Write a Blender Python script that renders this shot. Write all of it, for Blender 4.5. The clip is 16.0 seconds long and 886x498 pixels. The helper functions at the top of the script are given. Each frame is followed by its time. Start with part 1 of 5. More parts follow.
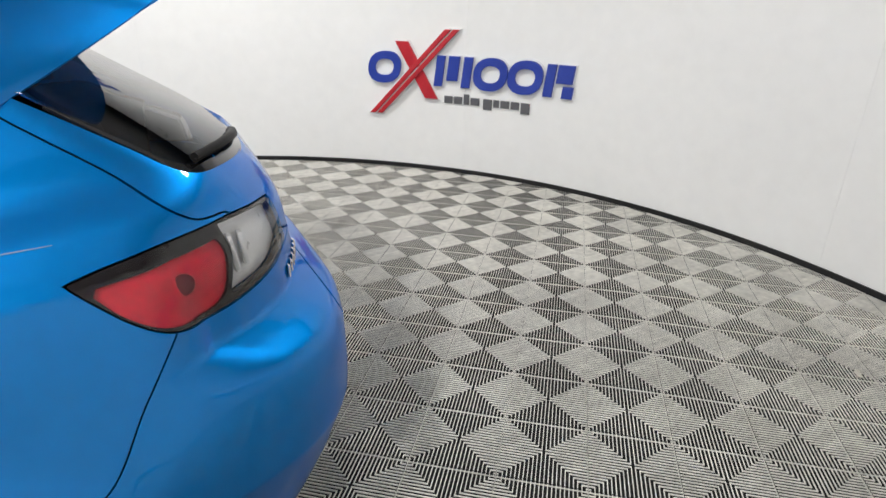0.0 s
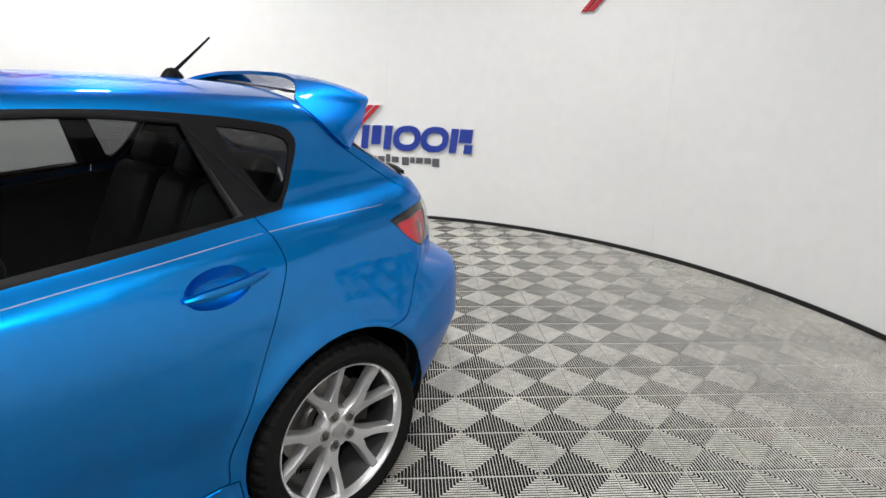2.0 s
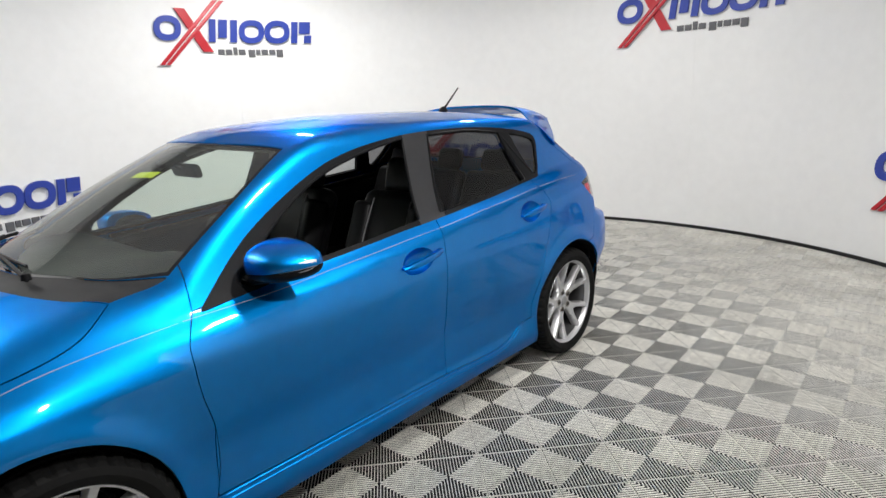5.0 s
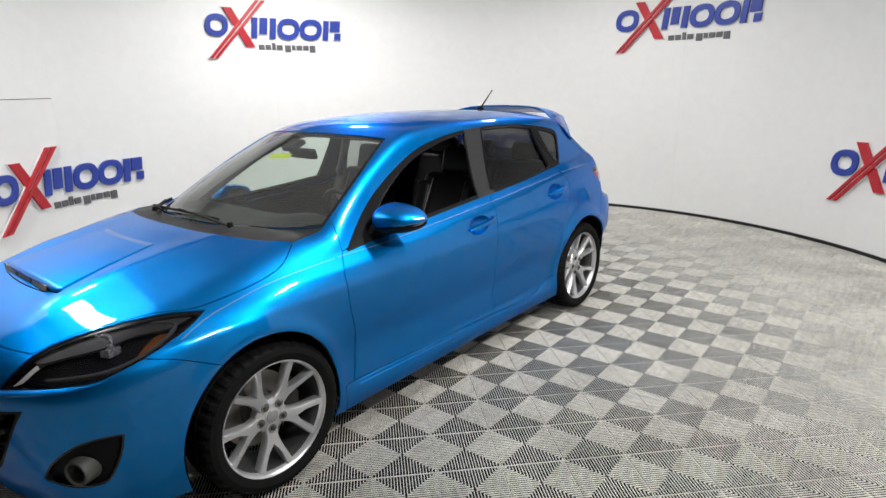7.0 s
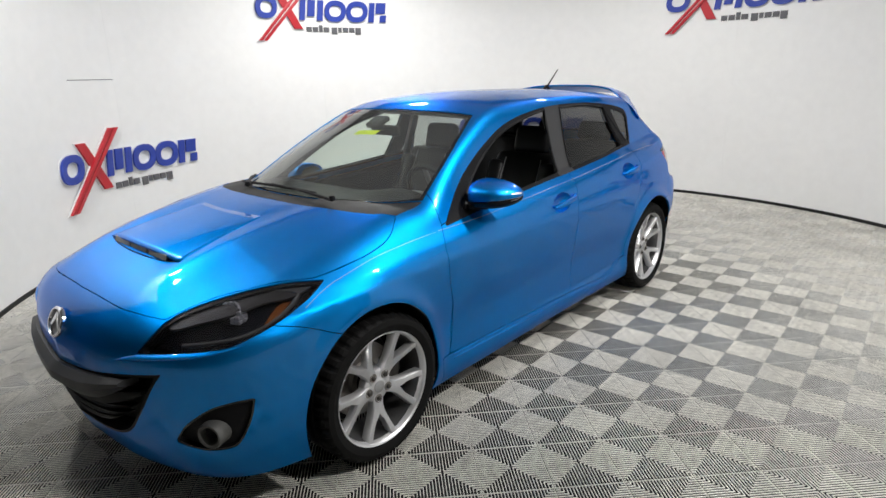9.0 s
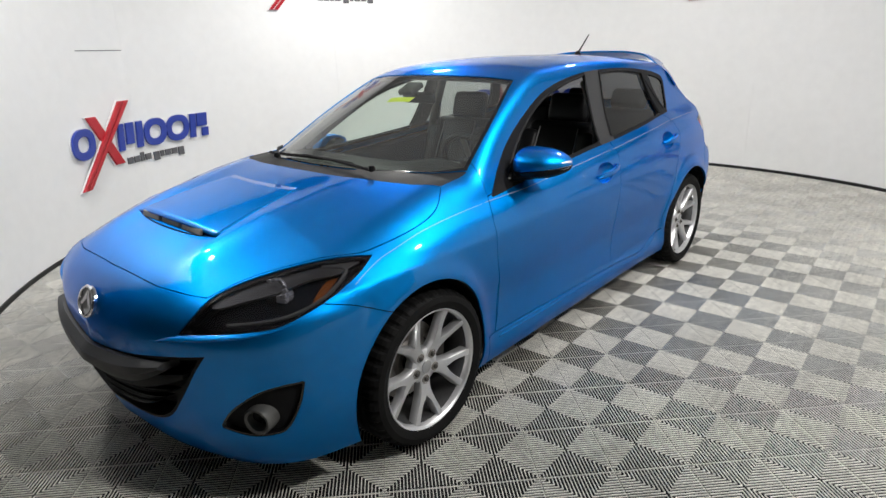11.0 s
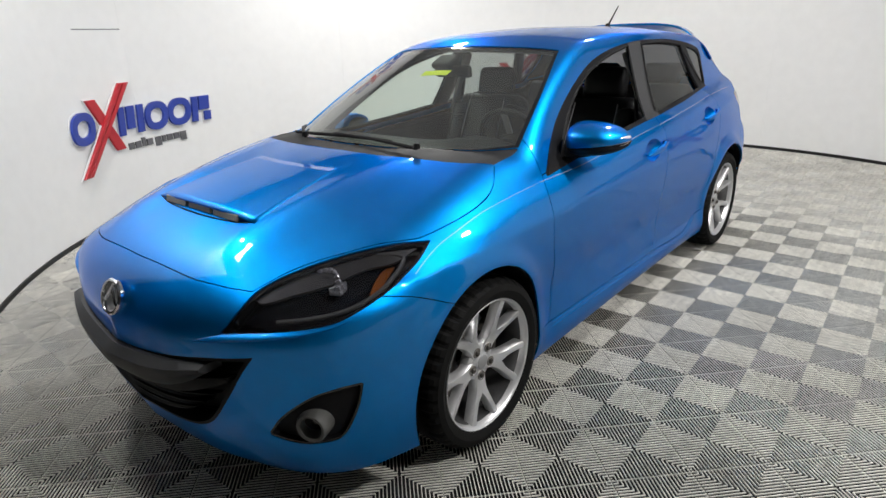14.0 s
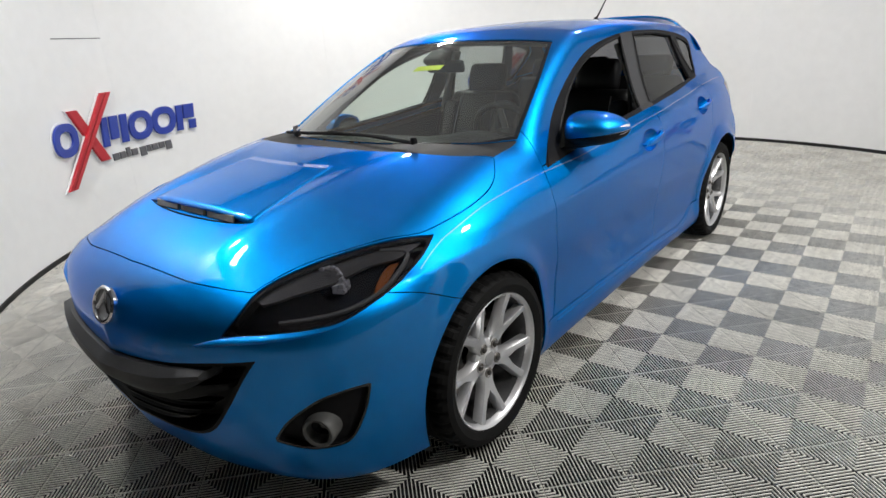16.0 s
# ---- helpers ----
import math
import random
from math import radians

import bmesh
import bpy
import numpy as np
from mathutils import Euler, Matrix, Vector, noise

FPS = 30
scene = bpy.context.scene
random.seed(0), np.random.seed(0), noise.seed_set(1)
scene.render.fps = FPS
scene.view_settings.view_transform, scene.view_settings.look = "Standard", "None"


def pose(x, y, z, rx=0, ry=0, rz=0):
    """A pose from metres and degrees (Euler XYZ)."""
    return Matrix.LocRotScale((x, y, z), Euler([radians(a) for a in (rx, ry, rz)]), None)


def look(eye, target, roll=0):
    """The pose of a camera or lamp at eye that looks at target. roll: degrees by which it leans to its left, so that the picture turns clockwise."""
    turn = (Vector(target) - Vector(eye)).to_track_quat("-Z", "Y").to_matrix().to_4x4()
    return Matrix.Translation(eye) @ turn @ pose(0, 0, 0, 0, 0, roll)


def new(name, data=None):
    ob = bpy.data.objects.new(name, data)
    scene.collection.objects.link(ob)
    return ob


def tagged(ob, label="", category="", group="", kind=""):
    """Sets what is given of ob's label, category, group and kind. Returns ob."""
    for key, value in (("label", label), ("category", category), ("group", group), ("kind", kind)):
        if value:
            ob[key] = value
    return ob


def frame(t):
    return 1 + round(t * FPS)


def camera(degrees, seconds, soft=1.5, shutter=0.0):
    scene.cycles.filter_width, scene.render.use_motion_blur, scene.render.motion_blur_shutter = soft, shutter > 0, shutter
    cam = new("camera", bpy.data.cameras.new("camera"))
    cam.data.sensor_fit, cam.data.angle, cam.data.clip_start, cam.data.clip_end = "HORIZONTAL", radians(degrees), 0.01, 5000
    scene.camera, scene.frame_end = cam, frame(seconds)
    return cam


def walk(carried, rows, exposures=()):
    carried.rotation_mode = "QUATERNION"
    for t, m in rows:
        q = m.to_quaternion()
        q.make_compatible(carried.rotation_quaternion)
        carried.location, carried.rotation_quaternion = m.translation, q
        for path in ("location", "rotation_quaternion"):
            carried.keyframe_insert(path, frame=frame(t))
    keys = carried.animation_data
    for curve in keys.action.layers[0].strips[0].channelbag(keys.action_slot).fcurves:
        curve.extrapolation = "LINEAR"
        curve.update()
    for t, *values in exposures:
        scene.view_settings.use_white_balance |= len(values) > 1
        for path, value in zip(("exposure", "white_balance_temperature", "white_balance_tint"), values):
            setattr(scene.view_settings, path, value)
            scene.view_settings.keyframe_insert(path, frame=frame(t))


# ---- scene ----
cam = camera(73.8, 16.0)
PATH = [
    (0, (-1.672, 1.723, 1.399), (-2.637, 0.157, 0.613), 1.3),
    (0.2, (-1.548, 1.827, 1.402), (-2.613, 0.322, 0.626), 1.4),
    (0.5, (-1.356, 1.976, 1.408), (-2.533, 0.531, 0.684), 2.3),
    (1, (-1.005, 2.062, 1.431), (-2.267, 0.68, 0.725), 3.0),
    (1.5, (-0.639, 2.13, 1.453), (-1.987, 0.792, 0.829), 3.1),
    (2, (-0.294, 2.265, 1.491), (-1.692, 0.955, 0.919), 1.1),
    (2.5, (0.032, 2.327, 1.517), (-1.374, 1.011, 0.978), -2.2),
    (3, (0.346, 2.299, 1.52), (-1.065, 0.976, 1.012), -4.2),
    (3.5, (0.645, 2.329, 1.539), (-0.776, 1.005, 1.063), -3.0),
    (4, (0.996, 2.41, 1.54), (-0.432, 1.087, 1.08), -2.4),
    (4.5, (1.275, 2.457, 1.544), (-0.153, 1.139, 1.068), -3.2),
    (4.7, (1.434, 2.483, 1.53), (-0.003, 1.18, 1.046), -3.1),
    (6.8, (2.53, 2.817, 1.644), (1.059, 1.57, 1.115), -0.8),
    (7, (2.572, 2.794, 1.637), (1.095, 1.555, 1.107), -1.1),
    (7.5, (2.704, 2.734, 1.621), (1.212, 1.512, 1.092), -1.6),
    (8, (2.789, 2.664, 1.616), (1.315, 1.431, 1.062), -1.7),
    (8.5, (2.809, 2.602, 1.606), (1.354, 1.35, 1.046), -1.2),
    (9, (2.837, 2.523, 1.588), (1.404, 1.249, 1.019), -1.2),
    (9.5, (2.863, 2.451, 1.576), (1.442, 1.172, 0.988), -0.6),
    (10, (2.863, 2.394, 1.565), (1.447, 1.118, 0.958), -0.9),
    (12.5, (2.87, 2.127, 1.486), (1.462, 0.886, 0.796), -1.8),
    (13, (2.875, 2.075, 1.478), (1.464, 0.84, 0.783), -1.5),
    (13.5, (2.872, 2.024, 1.475), (1.459, 0.791, 0.778), -1.9),
    (14, (2.874, 1.981, 1.47), (1.458, 0.747, 0.782), -2.2),
    (14.5, (2.874, 1.965, 1.462), (1.452, 0.73, 0.788), -1.9),
    (15, (2.881, 1.954, 1.451), (1.455, 0.727, 0.772), -2.2),
    (15.5, (2.881, 1.934, 1.437), (1.448, 0.716, 0.756), -3.2),
    (16, (2.878, 1.917, 1.421), (1.432, 0.71, 0.748), -3.8),
]
walk(cam, [(t, look(eye, target, roll)) for t, eye, target, roll in PATH])


# ---- light and exposure ----
world = bpy.data.worlds.new("world")
scene.world = world
world.use_nodes = True
world.node_tree.nodes["Background"].inputs[0].default_value = (0.8, 0.9, 1.0, 1)
world.node_tree.nodes["Background"].inputs[1].default_value = 0.05
scene.view_settings.exposure = -0.06

# Unseen lamps: two follow paint highlights, the rest added to even out brightness.
LIGHT_PANELS = [(-0.25, 2.0, 66, 0.24), (1.9, -1.9, 44, 0.24), (-1.9, -2.4, 74, 0.24), (-3.4, -0.2, 32, 0.24), (0.9, 3.6, 118, 0.24), (2.25, -0.95, 22, 0.24)]
LIGHT_Z = 3.3


# ---- materials ----
def material(name, colour, rough=0.5, metal=0.0, coat=0.0, vary=0.12, scale=6.0, bump=0.0, bump_scale=80.0, rough_vary=0.1, spec=0.5, by_object=0.0, transmission=0.0, ior=1.45, world_space=False, streaks=0.0):
    """A surface with variation at two scales in colour and roughness, and fine relief."""
    m = bpy.data.materials.new(name)
    m.use_nodes = True
    nt = m.node_tree
    b = nt.nodes["Principled BSDF"]
    co = nt.nodes.new("ShaderNodeTexCoord")
    n1, n2 = nt.nodes.new("ShaderNodeTexNoise"), nt.nodes.new("ShaderNodeTexNoise")
    n1.inputs["Scale"].default_value, n2.inputs["Scale"].default_value = scale, scale * 11
    n1.inputs["Detail"].default_value = n2.inputs["Detail"].default_value = 4
    place = nt.nodes.new("ShaderNodeNewGeometry").outputs["Position"] if world_space else co.outputs["Object"]
    for n in (n1, n2):
        nt.links.new(place, n.inputs["Vector"])
    add = nt.nodes.new("ShaderNodeMath")
    add.operation = "ADD"
    nt.links.new(n1.outputs["Fac"], add.inputs[0])
    nt.links.new(n2.outputs["Fac"], add.inputs[1])
    value = add.outputs[0]
    if streaks:
        # long faint scuffs across the surface
        mp, ns, ms, ad = nt.nodes.new("ShaderNodeMapping"), nt.nodes.new("ShaderNodeTexNoise"), nt.nodes.new("ShaderNodeMath"), nt.nodes.new("ShaderNodeMath")
        mp.inputs["Rotation"].default_value, mp.inputs["Scale"].default_value = (0, 0, 0.35), (1.2, 22, 1)
        nt.links.new(place, mp.inputs["Vector"])
        nt.links.new(mp.outputs[0], ns.inputs["Vector"])
        ns.inputs["Scale"].default_value, ns.inputs["Detail"].default_value = 2.0, 5
        ms.operation, ms.inputs[1].default_value, ms.inputs[2].default_value = "MULTIPLY_ADD", streaks, -0.5 * streaks
        ad.operation = "ADD"
        nt.links.new(ns.outputs["Fac"], ms.inputs[0])
        nt.links.new(value, ad.inputs[0])
        nt.links.new(ms.outputs[0], ad.inputs[1])
        value = ad.outputs[0]
    if by_object:
        info, mul, add2 = nt.nodes.new("ShaderNodeObjectInfo"), nt.nodes.new("ShaderNodeMath"), nt.nodes.new("ShaderNodeMath")
        mul.operation, mul.inputs[1].default_value = "MULTIPLY", by_object
        add2.operation = "ADD"
        nt.links.new(info.outputs["Random"], mul.inputs[0])
        nt.links.new(value, add2.inputs[0])
        nt.links.new(mul.outputs[0], add2.inputs[1])
        value = add2.outputs[0]
    ramp = nt.nodes.new("ShaderNodeMapRange")
    ramp.inputs["From Min"].default_value, ramp.inputs["From Max"].default_value = 0.6, 1.4
    ramp.inputs["To Min"].default_value, ramp.inputs["To Max"].default_value = 1 - vary, 1 + vary
    nt.links.new(value, ramp.inputs["Value"])
    mix = nt.nodes.new("ShaderNodeMixRGB")
    mix.blend_type, mix.inputs["Fac"].default_value = "MULTIPLY", 1
    mix.inputs["Color1"].default_value = (*colour, 1)
    nt.links.new(ramp.outputs[0], mix.inputs["Color2"])
    nt.links.new(mix.outputs[0], b.inputs["Base Color"])
    r2 = nt.nodes.new("ShaderNodeMapRange")
    r2.inputs["From Min"].default_value, r2.inputs["From Max"].default_value = 0.3, 0.7
    r2.inputs["To Min"].default_value, r2.inputs["To Max"].default_value = max(rough * (1 - rough_vary), 0), min(rough * (1 + rough_vary), 1)
    nt.links.new(n1.outputs["Fac"], r2.inputs["Value"])
    nt.links.new(r2.outputs[0], b.inputs["Roughness"])
    b.inputs["Metallic"].default_value = metal
    b.inputs["Coat Weight"].default_value = coat
    b.inputs["Coat Roughness"].default_value = 0.03
    b.inputs["Specular IOR Level"].default_value = spec
    b.inputs["Transmission Weight"].default_value = transmission
    b.inputs["IOR"].default_value = ior
    if bump:
        nb, bp = nt.nodes.new("ShaderNodeTexNoise"), nt.nodes.new("ShaderNodeBump")
        nb.inputs["Scale"].default_value = bump_scale
        nt.links.new(co.outputs["Object"], nb.inputs["Vector"])
        nt.links.new(nb.outputs["Fac"], bp.inputs["Height"])
        bp.inputs["Strength"].default_value, bp.inputs["Distance"].default_value = bump, 0.004
        nt.links.new(bp.outputs[0], b.inputs["Normal"])
    return m


def glass(name, tint, rough=0.0, haze=0.0, shine=0.07):
    """A thin pane: clear or tinted straight-through light under a sharp reflection; haze mixes in a pale veil for dust
    and reflected light.
    """
    m = bpy.data.materials.new(name)
    m.use_nodes = True
    nt = m.node_tree
    nt.nodes.remove(nt.nodes["Principled BSDF"])
    out = nt.nodes["Material Output"]
    tr, gl, mx, lw, pw, ml, df, mh = (nt.nodes.new(k) for k in ("ShaderNodeBsdfTransparent", "ShaderNodeBsdfGlossy", "ShaderNodeMixShader", "ShaderNodeLayerWeight", "ShaderNodeMath", "ShaderNodeMath", "ShaderNodeBsdfDiffuse", "ShaderNodeMixShader"))
    tr.inputs["Color"].default_value = (*tint, 1)
    gl.inputs["Roughness"].default_value = rough
    lw.inputs["Blend"].default_value = 0.5
    pw.operation, pw.inputs[1].default_value = "POWER", 5.0
    ml.operation, ml.inputs[1].default_value, ml.inputs[2].default_value = "MULTIPLY_ADD", 1 - shine, shine
    nt.links.new(lw.outputs["Facing"], pw.inputs[0])
    nt.links.new(pw.outputs[0], ml.inputs[0])
    df.inputs["Color"].default_value = (0.7, 0.7, 0.68, 1)
    mh.inputs["Fac"].default_value = haze
    nt.links.new(tr.outputs[0], mh.inputs[1])
    nt.links.new(df.outputs[0], mh.inputs[2])
    nt.links.new(ml.outputs[0], mx.inputs["Fac"])
    nt.links.new(mh.outputs[0], mx.inputs[1])
    nt.links.new(gl.outputs[0], mx.inputs[2])
    nt.links.new(mx.outputs[0], out.inputs["Surface"])
    return m


def emitter(name, colour, strength):
    m = bpy.data.materials.new(name)
    m.use_nodes = True
    b = m.node_tree.nodes["Principled BSDF"]
    b.inputs["Base Color"].default_value = (0.8, 0.8, 0.8, 1)
    b.inputs["Emission Color"].default_value = (*colour, 1)
    b.inputs["Emission Strength"].default_value = strength
    return m


def paint_material():
    """Blue metallic car paint: flakes under a clear coat."""
    m = material("blue_paint", (0.0006, 0.225, 0.64), rough=0.44, metal=1.0, coat=0.75, vary=0.05, scale=2.0, rough_vary=0.05)
    nt = m.node_tree
    b = nt.nodes["Principled BSDF"]
    b.inputs["Coat Roughness"].default_value = 0.03
    b.inputs["Coat IOR"].default_value = 1.48
    b.inputs["Specular Tint"].default_value = (0.12, 0.40, 1.0, 1)
    co, vo, bp = nt.nodes.new("ShaderNodeTexCoord"), nt.nodes.new("ShaderNodeTexVoronoi"), nt.nodes.new("ShaderNodeBump")
    vo.inputs["Scale"].default_value = 900
    nt.links.new(co.outputs["Object"], vo.inputs["Vector"])
    nt.links.new(vo.outputs["Color"], bp.inputs["Height"])
    bp.inputs["Strength"].default_value, bp.inputs["Distance"].default_value = 0.08, 0.0006
    nt.links.new(bp.outputs[0], b.inputs["Normal"])
    return m


PAINT = paint_material()
WHITE_WALL = material("white_wall", (0.89, 0.89, 0.88), rough=0.6, vary=0.03, scale=0.9, bump=0.05, bump_scale=30)
GREY_WALL = material("grey_wall", (0.07, 0.07, 0.07), rough=0.8, vary=0.06, scale=1.2)
PALE_WALL = material("pale_wall", (0.17, 0.17, 0.165), rough=0.8, vary=0.06, scale=1.2)
CEILING = material("ceiling_paint", (0.55, 0.55, 0.54), rough=0.9, vary=0.04, scale=2)
BLACK_STRIP = material("black_strip", (0.012, 0.012, 0.013), rough=0.5, vary=0.2)
RIB = material("grey_tile_plastic", (0.76, 0.742, 0.685), world_space=True, streaks=0.7, rough=0.6, vary=0.26, scale=2.2, by_object=0.12, rough_vary=0.25, spec=0.2, bump=0.1, bump_scale=250)
UNDER = material("dark_subfloor", (0.005, 0.005, 0.005), rough=0.8, vary=0.2)
LOGO_BLUE = material("logo_blue", (0.025, 0.055, 0.36), rough=0.35, vary=0.08)
LOGO_RED = material("logo_red", (0.5, 0.018, 0.03), rough=0.35, vary=0.08)
LOGO_GREY = material("logo_grey", (0.12, 0.12, 0.13), rough=0.4, vary=0.08)
LOGO_WHITE = material("logo_white", (0.85, 0.85, 0.85), rough=0.4, vary=0.03)
BLACK_PLASTIC = material("black_plastic", (0.007, 0.007, 0.008), spec=0.16, rough=0.5, vary=0.2, bump=0.1, bump_scale=400)
GLOSS_BLACK = material("gloss_black", (0.008, 0.008, 0.009), rough=0.12, vary=0.1, coat=0.4)
GREY_TRIM = material("grey_pillar_film", (0.030, 0.030, 0.032), spec=0.5, rough=0.34, vary=0.15, bump=0.08, bump_scale=300)
RUBBER = material("tyre_rubber", (0.007, 0.007, 0.007), spec=0.14, rough=0.7, vary=0.25, scale=12, bump=0.15, bump_scale=120)
ALLOY = material("silver_alloy", (0.70, 0.70, 0.71), rough=0.36, metal=0.85, vary=0.06, scale=9)
CHROME = material("chrome", (0.75, 0.75, 0.77), rough=0.08, metal=1.0, vary=0.03)
STEEL = material("brake_steel", (0.32, 0.30, 0.28), rough=0.4, metal=0.9, vary=0.25, scale=20)
IRON = material("brake_iron", (0.07, 0.065, 0.06), rough=0.6, metal=0.5, vary=0.3, scale=15)
LEATHER = material("black_leather", (0.008, 0.008, 0.009), spec=0.3, rough=0.42, vary=0.2, scale=9, bump=0.25, bump_scale=160)
PIPING = material("grey_piping", (0.25, 0.25, 0.26), rough=0.6, vary=0.1)
CABIN = material("cabin_plastic", (0.011, 0.011, 0.012), rough=0.6, vary=0.15, bump=0.15, bump_scale=200)
CABIN_LIGHT = material("grey_cabin_trim", (0.32, 0.32, 0.31), rough=0.8, vary=0.08)
SILVER_PLASTIC = material("silver_plastic", (0.42, 0.42, 0.43), rough=0.3, metal=0.6, vary=0.06)
PINSTRIPE = material("grey_pinstripe", (0.22, 0.30, 0.44), rough=0.35, vary=0.08)
AMBER = material("amber_lens", (0.26, 0.075, 0.012), rough=0.2, vary=0.1)
RED_LENS = material("red_lens", (0.56, 0.010, 0.030), rough=0.25, vary=0.4, scale=9)
BULB_RED = material("bulb_shade", (0.10, 0.004, 0.010), rough=0.3, vary=0.1)
DARK_RED = material("smoked_lens_edge", (0.013, 0.010, 0.011), rough=0.15, vary=0.1)
CLEAR_LENS_BACK = material("silver_reflector", (0.72, 0.72, 0.72), rough=0.3, metal=0.35, vary=0.05, scale=30)
YELLOW = material("yellow_paper", (0.75, 0.85, 0.03), rough=0.6, vary=0.05)
GLASS_CLEAR = glass("clear_glass", (0.86, 0.91, 0.87), haze=0.02)
GLASS_SCREEN = glass("windscreen_glass", (0.80, 0.88, 0.82), haze=0.05)
GLASS_TINT = glass("tinted_glass", (0.22, 0.22, 0.23), shine=0.07)
GLASS_DOOR = glass("door_glass", (0.46, 0.47, 0.47), shine=0.045)
GLASS_SMOKE = glass("smoked_lens", (0.66, 0.66, 0.69), shine=0.045)
DRUM_SILVER = material("drum_silver", (0.55, 0.55, 0.57), rough=0.28, metal=0.6, vary=0.2, scale=60)
# Bumper bar plastic, its grey lifted to carry light on the upward face.
BAR_GREY = material("lifted_dark_plastic", (0.034, 0.035, 0.038), rough=0.45, spec=0.3, vary=0.2, scale=12)
VANE_GREY = material("pale_grey_plastic", (0.34, 0.32, 0.28), rough=0.6, vary=0.15, scale=20)
RING_GREY = material("worn_grey_plastic", (0.08, 0.08, 0.077), rough=0.55, vary=0.25, scale=25)
BROW_REFLECTION = material("lamp_brow_reflection", (0.045, 0.043, 0.042), rough=0.4, vary=0.15, scale=15)
LAMP_HOUSING = material("lamp_housing", (0.010, 0.010, 0.012), rough=0.25, spec=0.2, vary=0.15)
GLASS_LENS = glass("clear_lens", (0.94, 0.94, 0.94), shine=0.035)
BARREL = material("dark_barrel", (0.13, 0.13, 0.133), rough=0.4, metal=0.8, vary=0.15, scale=12)
LAMP_FACE = emitter("lamp_diffuser", (1.0, 0.98, 0.95), 5.0)


# ---- mesh helpers ----
def link_mesh(name, verts, faces, mat, parent=None, label="", smooth=False, normals=None):
    me = bpy.data.meshes.new(name)
    me.from_pydata([tuple(v) for v in verts], [], [tuple(f) for f in faces])
    me.materials.append(mat)
    if smooth:
        me.polygons.foreach_set("use_smooth", [True] * len(me.polygons))
    if normals is not None:
        me.normals_split_custom_set_from_vertices([tuple(n) for n in normals])
    ob = new(name, me)
    ob.parent = parent
    return tagged(ob, label)


def part(name, bm, mat, parent=None, label="", smooth=False):
    me = bpy.data.meshes.new(name)
    bm.normal_update()
    bm.to_mesh(me)
    bm.free()
    me.materials.append(mat)
    if smooth:
        me.polygons.foreach_set("use_smooth", [True] * len(me.polygons))
        me.set_sharp_from_angle(angle=radians(38))
    ob = new(name, me)
    ob.parent = parent
    return tagged(ob, label)


def thing(name, label, category, at=(0, 0, 0), group=""):
    ob = new(name)
    ob.location = at
    return tagged(ob, label, category, group)


def bm_box(size, m=Matrix(), bevel=0.0, bm=None, segments=2):
    bm = bm or bmesh.new()
    r = bmesh.ops.create_cube(bm, size=1.0, matrix=m @ Matrix.Diagonal((*size, 1)))
    if bevel:
        es = list({e for v in r["verts"] for e in v.link_edges})
        bmesh.ops.bevel(bm, geom=es, offset=bevel, segments=segments, affect="EDGES", profile=0.5)
    return bm


def bm_lathe(profile, n=48, axis="y", m=Matrix(), bm=None, closed=False):
    """Turn a profile of (radius, along) round the local y axis (or z)."""
    bm = bm or bmesh.new()
    rings = []
    for k in range(n):
        a = 2 * math.pi * k / n
        c, s = math.cos(a), math.sin(a)
        rings.append([bm.verts.new(m @ (Vector((r * c, h, r * s)) if axis == "y" else Vector((r * c, r * s, h)))) for r, h in profile])
    last = len(profile) if closed else len(profile) - 1
    for k in range(n):
        a, b = rings[k], rings[(k + 1) % n]
        for i in range(last):
            j = (i + 1) % len(profile)
            vs = []
            for v in (a[i], a[j], b[j], b[i]):
                if all((v.co - w.co).length > 1e-7 for w in vs):
                    vs.append(v)
            if len(vs) > 2:
                bm.faces.new(vs)
    bmesh.ops.remove_doubles(bm, verts=bm.verts, dist=1e-6)
    bmesh.ops.recalc_face_normals(bm, faces=bm.faces)
    return bm


def bm_tube(points, radius, n=10, bm=None, taper=1.0):
    """A round bar along points."""
    bm = bm or bmesh.new()
    pts = [Vector(p) for p in points]
    rings = []
    up = Vector((0.13, 0.21, 0.97))
    for i, p in enumerate(pts):
        d = (pts[min(i + 1, len(pts) - 1)] - pts[max(i - 1, 0)]).normalized()
        a = d.cross(up).normalized()
        b = d.cross(a)
        r = radius * (1 + (taper - 1) * i / max(len(pts) - 1, 1))
        rings.append([bm.verts.new(p + r * (math.cos(t) * a + math.sin(t) * b)) for t in (2 * math.pi * k / n for k in range(n))])
    for u, v in zip(rings, rings[1:]):
        for k in range(n):
            bm.faces.new((u[k], u[(k + 1) % n], v[(k + 1) % n], v[k]))
    bm.faces.new(rings[0][::-1])
    bm.faces.new(rings[-1])
    bmesh.ops.recalc_face_normals(bm, faces=bm.faces)
    return bm


def bm_prism(outline, depth, m=Matrix(), bevel=0.0, bm=None):
    """A flat outline (x, y) given thickness along z, with softened edges."""
    bm = bm or bmesh.new()
    low = [bm.verts.new((x, y, 0)) for x, y in outline]
    top = [bm.verts.new((x, y, depth)) for x, y in outline]
    n = len(outline)
    f0, f1 = bm.faces.new(low[::-1]), bm.faces.new(top)
    for i in range(n):
        bm.faces.new((low[i], low[(i + 1) % n], top[(i + 1) % n], top[i]))
    if bevel:
        bmesh.ops.bevel(bm, geom=list(f1.edges), offset=bevel, segments=2, affect="EDGES", profile=0.5)
    bmesh.ops.transform(bm, matrix=m, verts=[v for v in bm.verts])
    bmesh.ops.recalc_face_normals(bm, faces=bm.faces)
    return bm


